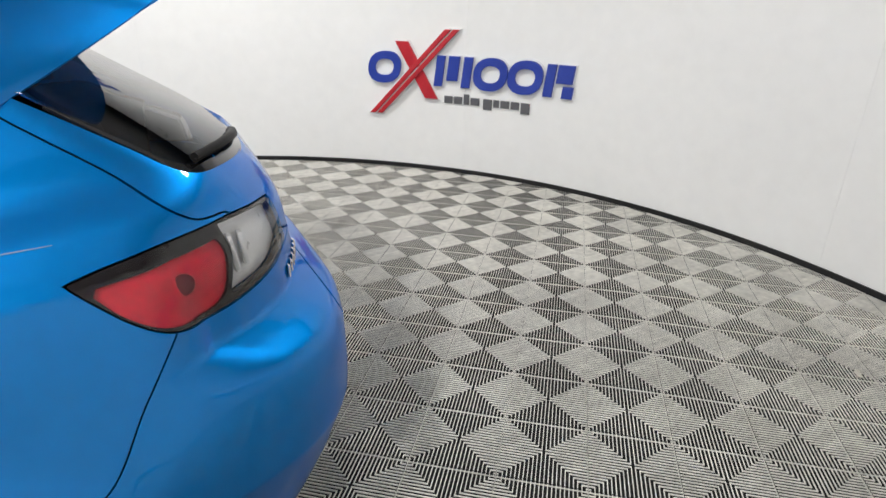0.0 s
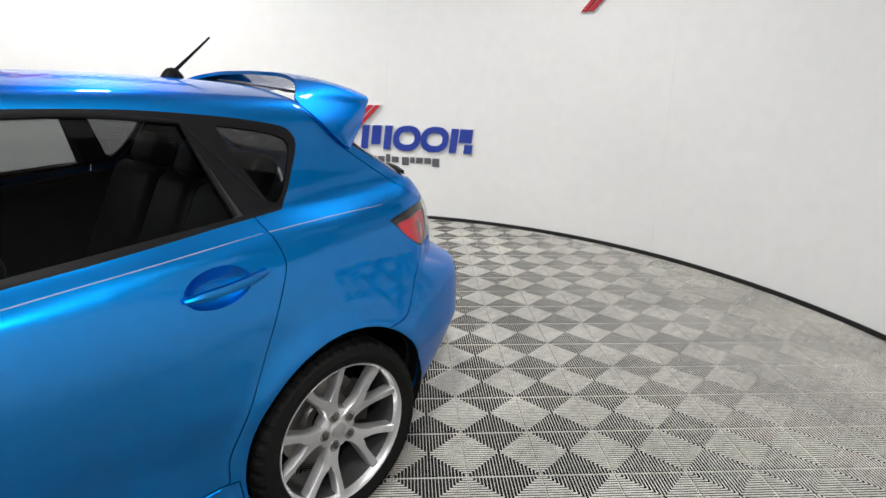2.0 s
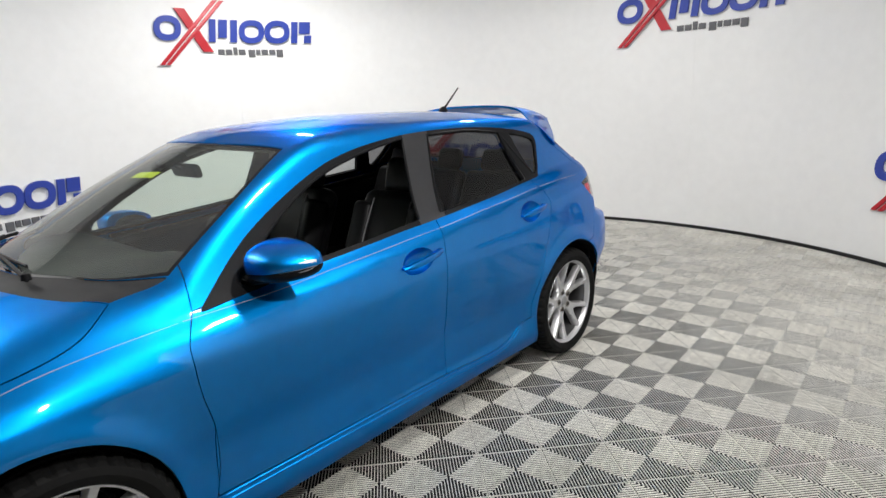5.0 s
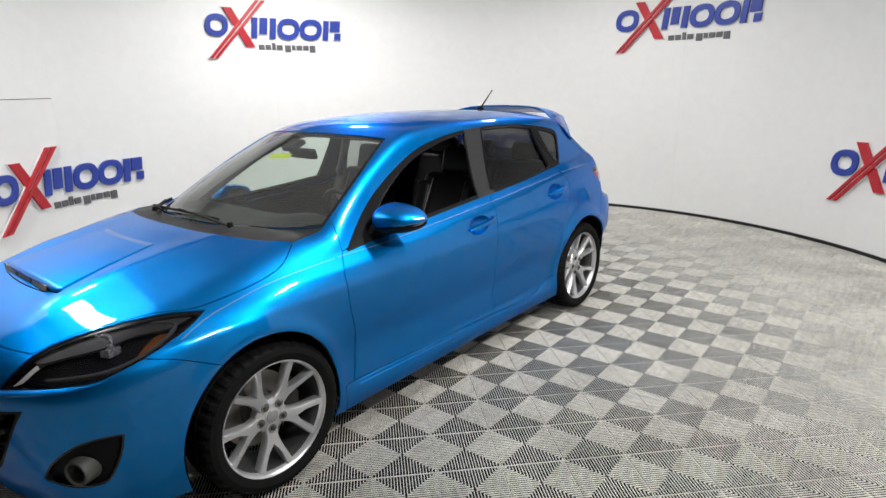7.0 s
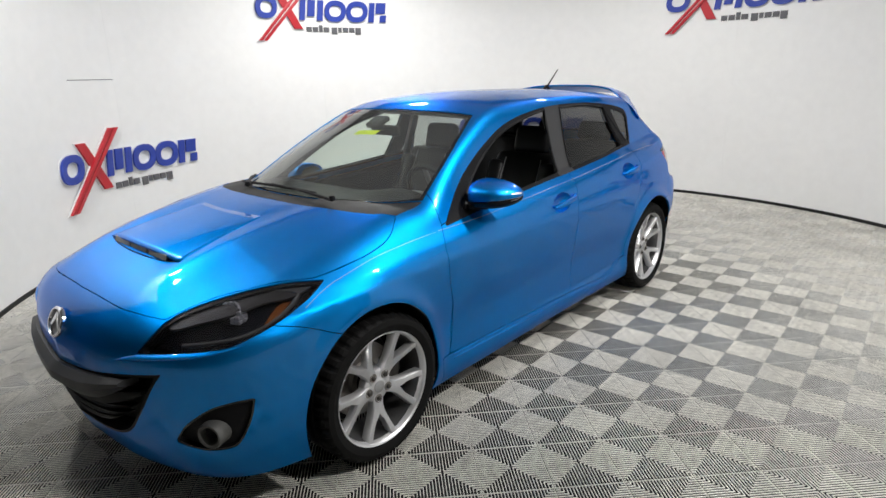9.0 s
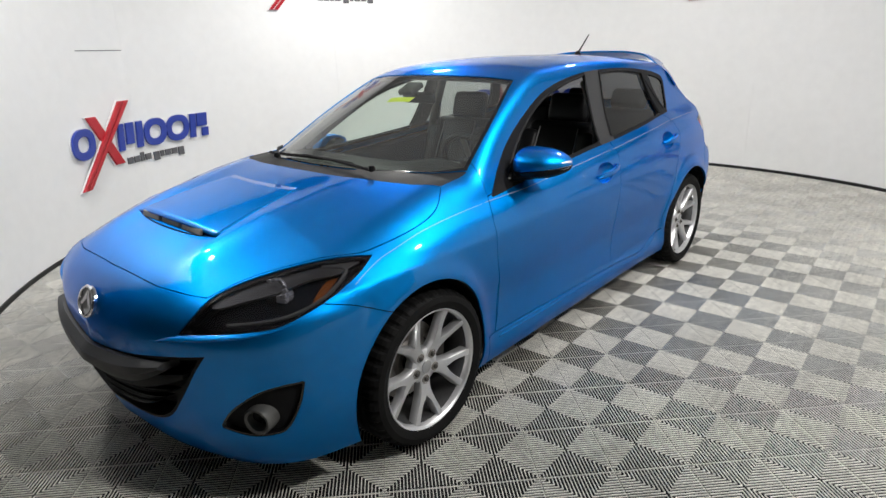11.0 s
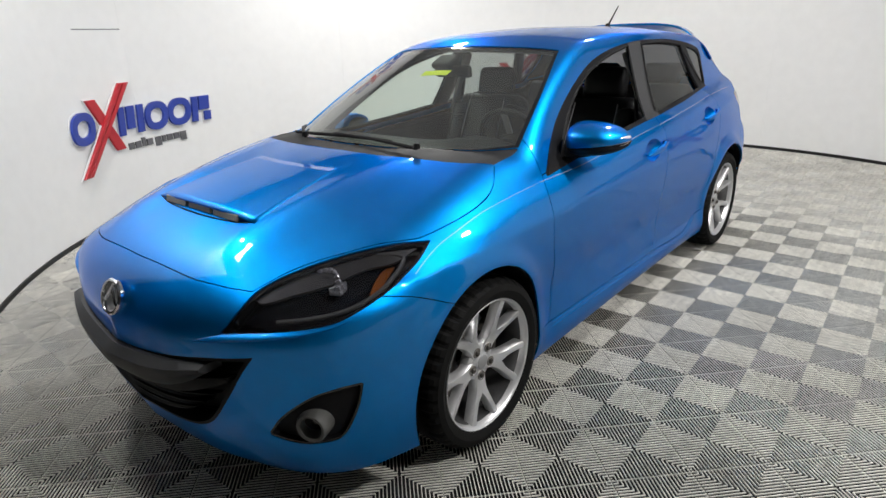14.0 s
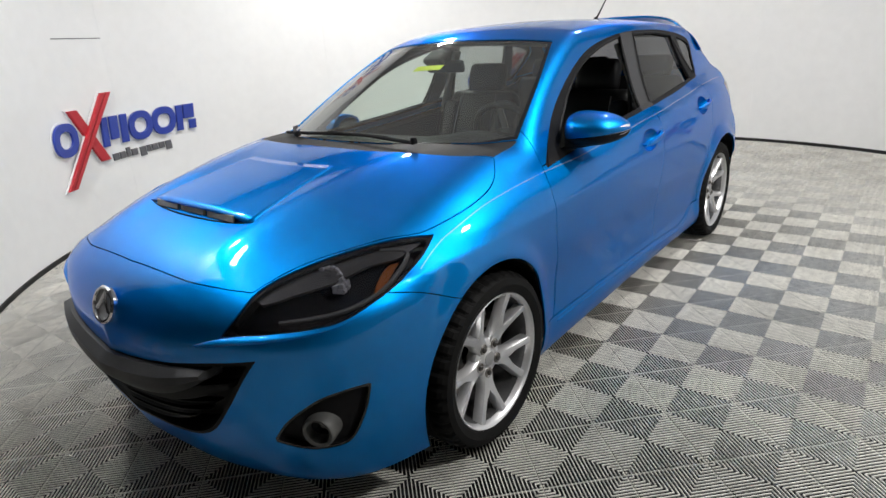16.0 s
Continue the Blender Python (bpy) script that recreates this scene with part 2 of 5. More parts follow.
def spline(points, steps=8, closed=True):
    """Catmull-Rom through points; a third value of 1 keeps a corner sharp."""
    p = [(q[0], q[1]) for q in points]
    sharp = [len(q) > 2 and q[2] for q in points]
    n, out = len(p), []
    for i in range(n if closed else n - 1):
        a, b = p[i], p[(i + 1) % n]
        ta = (0.5 * (b[0] - p[i - 1][0]), 0.5 * (b[1] - p[i - 1][1])) if (closed or i) else (b[0] - a[0], b[1] - a[1])
        c = p[(i + 2) % n] if (closed or i + 2 < n) else b
        tb = (0.5 * (c[0] - a[0]), 0.5 * (c[1] - a[1]))
        l = math.hypot(b[0] - a[0], b[1] - a[1])
        if sharp[i]:
            ta = (b[0] - a[0], b[1] - a[1])
        if sharp[(i + 1) % n]:
            tb = (b[0] - a[0], b[1] - a[1])
        def cap(v):
            s = math.hypot(*v)
            return (v[0] * l / s, v[1] * l / s) if s > l else v
        ta, tb = cap(ta), cap(tb)
        for k in range(steps):
            t = k / steps
            h0, h1, h2, h3 = 2 * t**3 - 3 * t**2 + 1, t**3 - 2 * t**2 + t, -2 * t**3 + 3 * t**2, t**3 - t**2
            out.append((h0 * a[0] + h1 * ta[0] + h2 * b[0] + h3 * tb[0], h0 * a[1] + h1 * ta[1] + h2 * b[1] + h3 * tb[1]))
    if not closed:
        out.append(p[-1])
    return np.array(out)


def polygon_distance(px, py, poly):
    """Signed distance to a closed outline, negative inside."""
    best, inside = np.full(px.shape, 1e9), np.zeros(px.shape, bool)
    n = len(poly)
    for i in range(n):
        ax, ay = poly[i]
        bx, by = poly[(i + 1) % n]
        dx, dy = bx - ax, by - ay
        t = np.clip(((px - ax) * dx + (py - ay) * dy) / max(dx * dx + dy * dy, 1e-12), 0, 1)
        best = np.minimum(best, (px - ax - t * dx) ** 2 + (py - ay - t * dy) ** 2)
        if dy:
            inside ^= ((ay > py) != (by > py)) & (px < dx * (py - ay) / dy + ax)
    return np.where(inside, -1, 1) * np.sqrt(best)


# ---- the room ----
CX, CY, RADIUS, WALL_H = -1.194, -0.152, 3.93, 3.2


def on_wall(angle, r, z):
    a = radians(angle)
    return (CX + r * math.cos(a), CY + r * math.sin(a), z)


def arc_block(name, r0, r1, z0, z1, a0, a1, steps, mat, parent=None):
    v, f = [], []
    for i in range(steps + 1):
        a = a0 + (a1 - a0) * i / steps
        v += [on_wall(a, r0, z0), on_wall(a, r1, z0), on_wall(a, r1, z1), on_wall(a, r0, z1)]
    for i in range(steps):
        b = 4 * i
        for k in range(4):
            f.append((b + k, b + (k + 1) % 4, b + 4 + (k + 1) % 4, b + 4 + k))
    f += [(0, 3, 2, 1), (4 * steps, 4 * steps + 1, 4 * steps + 2, 4 * steps + 3)]
    bm = bmesh.new()
    vs = [bm.verts.new(q) for q in v]
    for q in f:
        bm.faces.new([vs[k] for k in q])
    bmesh.ops.recalc_face_normals(bm, faces=bm.faces)
    return part(name, bm, mat, parent, smooth=True)


WALL_A0, WALL_A1 = -285.0, -12.0
curved = tagged(arc_block("wall_curved", RADIUS + 0.006, RADIUS + 0.08, 0.0, WALL_H, WALL_A0, WALL_A1, 150, WHITE_WALL), "curved white backdrop wall of a photo booth", "wall", kind="structure")
SEAMS = [WALL_A0, -266.4, -226.0, -185.6, -144.8, -104.4, -64.1, -23.7, WALL_A1]
for a, b in zip(SEAMS, SEAMS[1:]):
    arc_block("panel", RADIUS, RADIUS + 0.0055, 0.0, WALL_H, a + 0.008, b - 0.008, max(4, int((b - a) * 0.7)), WHITE_WALL, curved)
arc_block("slot", RADIUS - 0.003, RADIUS - 0.0005, 1.597, 1.603, -64.0, -56.0, 8, LOGO_GREY, curved)
tagged(arc_block("baseboard", RADIUS - 0.012, RADIUS - 0.002, 0.0, 0.034, WALL_A0, WALL_A1, 150, BLACK_STRIP), "thin black strip along the foot of the curved wall", "baseboard", kind="structure")
# Unseen outer walls added round the booth, greyed to keep paint reflections dark.
ROOM = (-6.2, 6.4, -5.6, 6.2, 3.6)
x0, x1, y0, y1, top = ROOM
for nm, size, at in (("wall_north", (x1 - x0, 0.15, top), ((x0 + x1) / 2, y1 + 0.075, top / 2)), ("wall_south", (x1 - x0, 0.15, top), ((x0 + x1) / 2, y0 - 0.075, top / 2)),
                     ("wall_east", (0.15, y1 - y0, top), (x1 + 0.075, (y0 + y1) / 2, top / 2)), ("wall_west", (0.15, y1 - y0, top), (x0 - 0.075, (y0 + y1) / 2, top / 2))):
    tagged(part(nm, bm_box(size, pose(*at)), PALE_WALL if nm == "wall_north" else GREY_WALL), "plain grey wall added out of view to close the hall and keep reflections dark", "wall", kind="structure")
tagged(part("ceiling", bm_box((x1 - x0 + 0.3, y1 - y0 + 0.3, 0.1), pose((x0 + x1) / 2, (y0 + y1) / 2, top + 0.05)), CEILING), "plain painted ceiling of the hall", "ceiling", kind="structure")
floor = tagged(part("floor", bm_box((x1 - x0 + 0.3, y1 - y0 + 0.3, 0.1), pose((x0 + x1) / 2, (y0 + y1) / 2, -0.075)), UNDER), "ribbed grey interlocking plastic floor tiles", "floor", kind="structure")


def unseen_ceiling_light(x, y, watts, w, z=LIGHT_Z):
    d = w
    ob = thing("unseen_ceiling_light", "flat white rectangular ceiling light panel out of view, added to light the booth, switched on", "ceiling light", (x, y, z), "ceiling lights of the booth")
    bm = bm_box((w + 0.06, 0.03, 0.06), pose(0, d / 2 + 0.015, 0.03))
    bm_box((w + 0.06, 0.03, 0.06), pose(0, -d / 2 - 0.015, 0.03), bm=bm)
    bm_box((0.03, d, 0.06), pose(w / 2 + 0.015, 0, 0.03), bm=bm)
    bm_box((0.03, d, 0.06), pose(-w / 2 - 0.015, 0, 0.03), bm=bm)
    part("frame", bm, SILVER_PLASTIC, ob)
    part("diffuser", bm_box((w, d, 0.02), pose(0, 0, 0.03)), LAMP_FACE, ob)
    part("cable", bm_tube([(0, 0, 0.04), (0, 0, ROOM[4] - z)], 0.006, 6), BLACK_PLASTIC, ob)
    lamp = bpy.data.lights.new("panel_lamp", "AREA")
    lamp.shape, lamp.size, lamp.size_y, lamp.energy, lamp.color = "RECTANGLE", w, d, watts, (1.0, 0.985, 0.96)
    lo = new("panel_lamp", lamp)
    lo.matrix_world = pose(x, y, z - 0.01)
    return ob


for lx, ly, lw, size in LIGHT_PANELS:
    unseen_ceiling_light(lx, ly, lw, size)


# ---- wall signs ----
def sign(angle, z):
    """Raised wall sign: a crossed red mark, blue rings and blocks, and a row of grey bars under them."""
    ob = thing("wall_sign", "raised red, blue and grey company sign on the white curved wall", "wall sign", (0, 0, 0), "signs round the curved wall")

    def bend(bm, lift):
        for v in bm.verts:
            a = angle - math.degrees(v.co.x / RADIUS)
            v.co = on_wall(a, RADIUS - lift - v.co.z, z + v.co.y)
        bmesh.ops.recalc_face_normals(bm, faces=bm.faces)
        return bm

    def flat(name, pts, mat, lift=0.010, depth=0.020):
        part(name, bend(bm_prism(pts, depth, bevel=0.003), lift), mat, ob)

    def lean(name, x0, x1, y0, y1, mat, lift=0.010, depth=0.020):
        """A block that leans to the right like the rest of the sign."""
        k = 0.12
        flat(name, [(x0 + k * (y0 - 0.245), y0), (x1 + k * (y0 - 0.245), y0), (x1 + k * (y1 - 0.245), y1), (x0 + k * (y1 - 0.245), y1)], mat, lift, depth)

    def ring(name, cx, cy, rx, ry, w, mat, h0, h1):
        n = 44
        bm = bmesh.new()
        rows = []
        for k in range(n):
            t = 2 * math.pi * k / n
            c, s = math.cos(t), math.sin(t)
            c, s = math.copysign(abs(c) ** 0.86, c), math.copysign(abs(s) ** 0.86, s)
            row = []
            for q, h in ((0, h0), (0, h1), (w, h1), (w, h0)):
                y = (ry - q) * s
                row.append(bm.verts.new((cx + (rx - q) * c + 0.12 * y, cy + y, h)))
            rows.append(row)
        for k in range(n):
            a, b = rows[k], rows[(k + 1) % n]
            for i in range(4):
                bm.faces.new((a[i], a[(i + 1) % 4], b[(i + 1) % 4], b[i]))
        part(name, bend(bm, 0.002), mat, ob)

    e = 0.010
    flat("stroke", [(0.495, 0.146), (0.606, 0.146), (0.341, 0.591), (0.229, 0.591)], LOGO_RED, lift=0.012)
    flat("stroke", [(0.0, 0.0), (0.046, 0.0), (0.712, 0.695), (0.661, 0.695)], LOGO_RED, lift=0.016)
    flat("stroke", [(0.063, 0.0), (0.109, 0.0), (0.784, 0.695), (0.733, 0.695)], LOGO_RED, lift=0.016)
    flat("backing", [(-0.022, -e), (0.115, -e), (0.800, 0.705), (0.653, 0.705)], LOGO_WHITE, lift=0.004, depth=0.010)
    flat("backing", [(0.478, 0.136), (0.624, 0.136), (0.352, 0.601), (0.212, 0.601)], LOGO_WHITE, lift=0.002, depth=0.008)
    for cx, rx in ((0.135, 0.143), (1.063, 0.145), (1.360, 0.147)):
        cy = 0.382 if cx < 0.5 else 0.371
        ring("ring", cx, cy, rx, 0.128, 0.062, LOGO_BLUE, 0.010, 0.030)
        ring("backing", cx, cy, rx + e, 0.128 + e, 0.082, LOGO_WHITE, 0.0, 0.008)
    for x0, x1, y0, y1 in ((0.568, 0.640, 0.252, 0.494), (0.672, 0.768, 0.300, 0.494), (0.806, 0.882, 0.252, 0.494), (1.512, 1.586, 0.246, 0.487), (1.604, 1.735, 0.352, 0.487), (1.668, 1.752, 0.246, 0.334)):
        lean("block", x0, x1, y0, y1, LOGO_BLUE)
        lean("backing", x0 - e, x1 + e, y0 - e, y1 + e, LOGO_WHITE, 0.002, 0.007)
    x = 0.662
    for w, y0, y1 in ((0.070, 0.118, 0.176), (0.070, 0.118, 0.176), (0.046, 0.118, 0.200), (0.074, 0.118, 0.176), (0.0, 0, 0), (0.074, 0.092, 0.176), (0.046, 0.118, 0.176), (0.074, 0.118, 0.176), (0.070, 0.118, 0.176), (0.074, 0.092, 0.176)):
        if not w:
            x += 0.020
            continue
        flat("bar", [(x, y0), (x + w, y0), (x + w, y1), (x, y1)], LOGO_GREY, lift=0.002, depth=0.012)
        x += w + 0.016
    return ob


for k in range(6):
    sign(-51.6 - 40.45 * k, 2.015 if k % 2 else 0.467)


# ---- the car: body surface ----
# x forward, y to the car's left, z up; the origin lies on the floor between the axles.
AXLE_F, AXLE_R, TRACK_Y, TYRE_R = 1.358, -1.328, 0.765, 0.327
# wheel openings: centre x, centre z, half length, half height
ARCHES = ((1.392, 0.33, 0.364, 0.388), (-1.335, 0.33, 0.366, 0.380))


def hermite(xs, ys, q):
    """Smooth curve through (xs, ys) along the last axis of ys, without overshoot."""
    xs, ys, q = np.asarray(xs, float), np.asarray(ys, float), np.asarray(q, float)
    h = np.diff(xs)
    d = np.diff(ys, axis=-1) / h
    m = np.concatenate([d[..., :1], np.where(d[..., 1:] * d[..., :-1] > 0, 2 * d[..., 1:] * d[..., :-1] / (d[..., 1:] + d[..., :-1] + 1e-12 * np.sign(d[..., 1:] + d[..., :-1] + 1e-15)), 0), d[..., -1:]], -1)
    i = np.clip(np.searchsorted(xs, q) - 1, 0, len(xs) - 2)
    t = (q - xs[i]) / h[i]
    t = np.clip(t, -2, 3)
    lin = (t < 0) | (t > 1)
    tt = np.clip(t, 0, 1)
    v = (2 * tt**3 - 3 * tt**2 + 1) * ys[..., i] + (tt**3 - 2 * tt**2 + tt) * h[i] * m[..., i] + (-2 * tt**3 + 3 * tt**2) * ys[..., i + 1] + (tt**3 - tt**2) * h[i] * m[..., i + 1]
    return np.where(lin, v + np.where(t < 0, t * h[i] * m[..., i], (t - 1) * h[i] * m[..., i + 1]), v)


def belt(x):
    return 0.925 + (0.87 - x) * 0.074


STATIONS = [-2.3, -2.0, -1.7, -1.32, -1.0, -0.5, 0.0, 0.5, 0.95, 1.32, 1.6, 1.9, 2.3]
LEVELS = [0.16, 0.24, 0.33, 0.45, 0.62, 0.78]
SIDE = [
    (0.74, 0.76, 0.77, 0.78, 0.78, 0.73, 0.655, 0.55, 0.39),
    (0.75, 0.78, 0.80, 0.815, 0.822, 0.785, 0.712, 0.605, 0.44),
    (0.79, 0.81, 0.838, 0.862, 0.874, 0.842, 0.760, 0.664, 0.498),
    (0.86, 0.872, 0.872, 0.882, 0.892, 0.868, 0.808, 0.702, 0.538),
    (0.84, 0.86, 0.85, 0.855, 0.876, 0.872, 0.824, 0.722, 0.560),
    (0.83, 0.856, 0.842, 0.843, 0.866, 0.876, 0.838, 0.740, 0.572),
    (0.83, 0.858, 0.845, 0.843, 0.865, 0.876, 0.842, 0.748, 0.575),
    (0.835, 0.86, 0.85, 0.845, 0.866, 0.876, 0.845, 0.762, 0.575),
    (0.84, 0.862, 0.855, 0.852, 0.869, 0.878, 0.852, 0.782, 0.575),
    (0.86, 0.876, 0.872, 0.874, 0.887, 0.884, 0.866, 0.80, 0.58),
    (0.862, 0.876, 0.874, 0.872, 0.876, 0.868, 0.848, 0.79, 0.58),
    (0.85, 0.865, 0.866, 0.862, 0.858, 0.842, 0.81, 0.76, 0.58),
    (0.82, 0.84, 0.845, 0.842, 0.838, 0.81, 0.77, 0.72, 0.58),
]
GX, GZ = np.arange(-2.45, 2.4501, 0.01), np.arange(0.05, 1.6001, 0.01)


def side_table():
    rows = []
    for x, ys in zip(STATIONS, SIDE):
        b = belt(x)
        rows.append(hermite([0.05] + LEVELS + [b - 0.065, b + 0.012, b + 0.40], (ys[0] - 0.06,) + ys, GZ))
    return hermite(STATIONS, np.array(rows).T, GX).T


SIDE_GRID = side_table()


def side_y(x, z):
    """Half width of the body at x and z."""
    fx, fz = np.clip((x - GX[0]) / 0.01, 0, len(GX) - 1.001), np.clip((z - GZ[0]) / 0.01, 0, len(GZ) - 1.001)
    i, k = fx.astype(int), fz.astype(int)
    u, v = fx - i, fz - k
    g = SIDE_GRID
    y = (1 - u) * (1 - v) * g[i, k] + u * (1 - v) * g[i + 1, k] + (1 - u) * v * g[i, k + 1] + u * v * g[i + 1, k + 1]
    for ax, az, rx, rz in ARCHES:
        r = np.hypot((x - ax) / rx, (z - az) / rz)
        y = y + 0.016 * np.exp(-(((r - 1.02) / 0.13) ** 2)) * np.clip((z - 0.2) / 0.1, 0, 1)
    # fold along the haunch, from the rear door to the tail lamp
    fold = 0.952 + 0.085 * np.clip(-1.15 - x, -0.4, 0.9)
    along = np.clip((-0.70 - x) / 0.40, 0, 1) * np.clip((x + 2.05) / 0.30, 0, 1)
    over = z - fold
    y = y - 0.015 * along * np.clip(over / 0.05, 0, 1) * np.clip((0.17 - over) / 0.12, 0, 1)
    return y


HOOD_X = [0.0, 0.6, 1.05, 1.3, 1.6, 1.85, 2.0, 2.1, 2.18, 2.26, 2.35]
HOOD_Z = [1.06, 1.06, 1.055, 1.035, 0.985, 0.925, 0.878, 0.835, 0.783, 0.70, 0.60]
ROOF_X = [-2.4, -1.9, -1.6, -1.25, -0.8, -0.35, 0.1, 0.45, 0.9]
ROOF_Z = [1.20, 1.355, 1.42, 1.455, 1.476, 1.480, 1.462, 1.416, 1.31]


def soft_max(a, b, k):
    h = np.maximum(k - np.abs(a - b), 0) / k
    return np.maximum(a, b) + h * h * k * 0.25


def top_z(x, y):
    ay = np.abs(y)
    hood = hermite(HOOD_X, HOOD_Z, x) - (0.065 + 0.05 * np.clip((x - 1.1) / 0.5, 0, 1) + 0.05 * np.clip((x - 1.7) / 0.3, 0, 1)) * (ay / 0.78) ** 2.6
    # two raised folds run back from the nose beside the air scoop
    hood = hood + 0.020 * np.exp(-(((ay - 0.37 - 0.12 * (1.95 - x)) / 0.11) ** 2)) * np.clip((2.16 - x) / 0.2, 0, 1) * np.clip((x - 1.0) / 0.7, 0, 1)
    sweep = 0.33 * (ay / 0.69) ** 2
    ws = 1.03 + (1.22 - x - sweep) * 0.475 + 0.016 * np.sin(np.clip((1.22 - x - sweep) / 0.8, 0, 1) * math.pi)
    roof = hermite(ROOF_X, ROOF_Z, x) - 0.050 * (ay / 0.55) ** 2.3
    cabin = -soft_max(-ws, -roof, 0.035)
    return soft_max(hood, cabin, 0.02)


FRONT_Y = [0.0, 0.3, 0.5, 0.61, 0.70, 0.77, 0.83, 0.88, 1.0]
FRONT_D = [0.0, 0.028, 0.082, 0.127, 0.185, 0.255, 0.36, 0.52, 1.0]
FRONT_Z = [0.05, 0.15, 0.22, 0.34, 0.48, 0.62, 0.71, 0.80, 1.0]
FRONT_X = [2.08, 2.15, 2.205, 2.245, 2.265, 2.272, 2.268, 2.235, 2.10]
REAR_Y = [0.0, 0.4, 0.6, 0.7, 0.78, 0.84, 0.9, 1.0]
REAR_D = [0.0, 0.03, 0.085, 0.145, 0.235, 0.36, 0.55, 1.0]
REAR_Z = [0.05, 0.22, 0.34, 0.46, 0.60, 0.68, 0.735, 0.765, 0.80, 0.83, 0.90, 0.97, 1.03, 1.10, 1.155, 1.20, 1.245, 1.37, 1.6]
REAR_X = [-2.01, -2.08, -2.14, -2.175, -2.190, -2.188, -2.178, -2.160, -2.118, -2.098, -2.088, -2.075, -2.045, -1.985, -1.895, -1.825, -1.755, -1.565, -1.25]


def body_field(x, y, z):
    ay = np.abs(y)
    s = ay - side_y(x, z)
    t = (z - top_z(x, y)) * 0.92
    k = 0.035 + 0.065 * np.clip((x - 0.85) / 0.25, 0, 1) + 0.02 * np.clip((0.2 - x) / 0.3, 0, 1)
    f = soft_max(s, t, k)
    f = soft_max(f, x - (hermite(FRONT_Z, FRONT_X, z) - hermite(FRONT_Y, FRONT_D, ay)), 0.07)
    f = soft_max(f, (hermite(REAR_Z, REAR_X, z) + hermite(REAR_Y, REAR_D, ay) * (1 + 0.9 * np.clip((0.55 - z) / 0.35, 0, 1) + 0.45 * np.clip((z - 0.765) / 0.06, 0, 1) * np.clip((0.84 - ay) / 0.08, 0, 1)) - x) * 0.8, 0.05)
    return f


def surface(field, lo, hi, h):
    """The zero surface of a field that is even in y: vertices and triangles for both halves."""
    nx, ny, nz = (int((hi[k] - lo[k]) / h) + 1 for k in range(3))
    X, Y, Z = lo[0] + h * np.arange(nx), h * (np.arange(ny) - 0.5), lo[2] + h * np.arange(nz)
    f = np.empty((nx, ny, nz))
    for j in range(ny):
        gx, gz = np.meshgrid(X, Z, indexing="ij")
        f[:, j, :] = field(gx, np.full_like(gx, Y[j]), gz)
    neg = f < 0
    count = np.zeros((nx - 1, ny - 1, nz - 1))
    pos = np.zeros((nx - 1, ny - 1, nz - 1, 3))
    base = np.stack(np.meshgrid(X, Y, Z, indexing="ij"), -1)
    sl = lambda d, n: slice(d, n - 1 + d)
    for ax in range(3):
        for a in (0, 1):
            for b in (0, 1):
                o = [0, 0, 0]
                u, w = [k for k in range(3) if k != ax]
                o[u], o[w] = a, b
                p0 = tuple(sl(o[k], (nx, ny, nz)[k]) for k in range(3))
                o[ax] = 1
                p1 = tuple(sl(o[k], (nx, ny, nz)[k]) for k in range(3))
                cross = neg[p0] != neg[p1]
                t = np.where(cross, f[p0] / np.where(cross, f[p0] - f[p1], 1), 0)[..., None]
                pos += np.where(cross[..., None], base[p0] + t * (base[p1] - base[p0]), 0)
                count += cross
    cells = count > 0
    ids = -np.ones(cells.shape, int)
    ids[cells] = np.arange(cells.sum())
    v = pos[cells] / count[cells][:, None]
    mid = np.argwhere(cells)[:, 1] == 0
    e = 1e-3
    for _ in range(4):
        x, y, z = v.T
        val = field(x, y, z)
        g = np.stack([field(x + e, y, z) - field(x - e, y, z), field(x, y + e, z) - field(x, y - e, z), field(x, y, z + e) - field(x, y, z - e)], -1) / (2 * e)
        step = -val[:, None] * g / np.maximum((g * g).sum(1), 0.05)[:, None]
        v = v + np.clip(step, -h, h) * 0.9
        v[mid, 1] = 0
    quads = []
    for ax in range(3):
        u, w = [(1, 2), (2, 0), (0, 1)][ax]
        sh = [0, 0, 0]
        sh[ax] = 1
        a = neg[tuple(slice(0, n - 1) if k == ax else slice(1, n - 1) for k, n in enumerate((nx, ny, nz)))]
        b = neg[tuple(slice(1, n) if k == ax else slice(1, n - 1) for k, n in enumerate((nx, ny, nz)))]
        where = np.argwhere(a != b)
        flip = a[a != b]
        idx = where.copy()
        idx[:, u] += 1
        idx[:, w] += 1
        c = []
        for du, dw in ((-1, -1), (0, -1), (0, 0), (-1, 0)):
            q = idx.copy()
            q[:, u] += du
            q[:, w] += dw
            c.append(ids[q[:, 0], q[:, 1], q[:, 2]])
        q = np.stack(c, 1)
        q[~flip] = q[~flip][:, ::-1]
        quads.append(q)
    q = np.concatenate(quads)
    q = q[(q >= 0).all(1)]
    d1 = ((v[q[:, 0]] - v[q[:, 2]]) ** 2).sum(1)
    d2 = ((v[q[:, 1]] - v[q[:, 3]]) ** 2).sum(1)
    tri = np.where((d1 < d2)[:, None, None], q[:, [[0, 1, 2], [0, 2, 3]]], q[:, [[0, 1, 3], [1, 2, 3]]]).reshape(-1, 3)
    m = v * (1, -1, 1)
    remap = np.where(mid, np.arange(len(v)), np.cumsum(~mid) - 1 + len(v))
    v2 = np.concatenate([v, m[~mid]])
    tri = np.concatenate([tri, remap[tri][:, ::-1]])
    return v2, tri


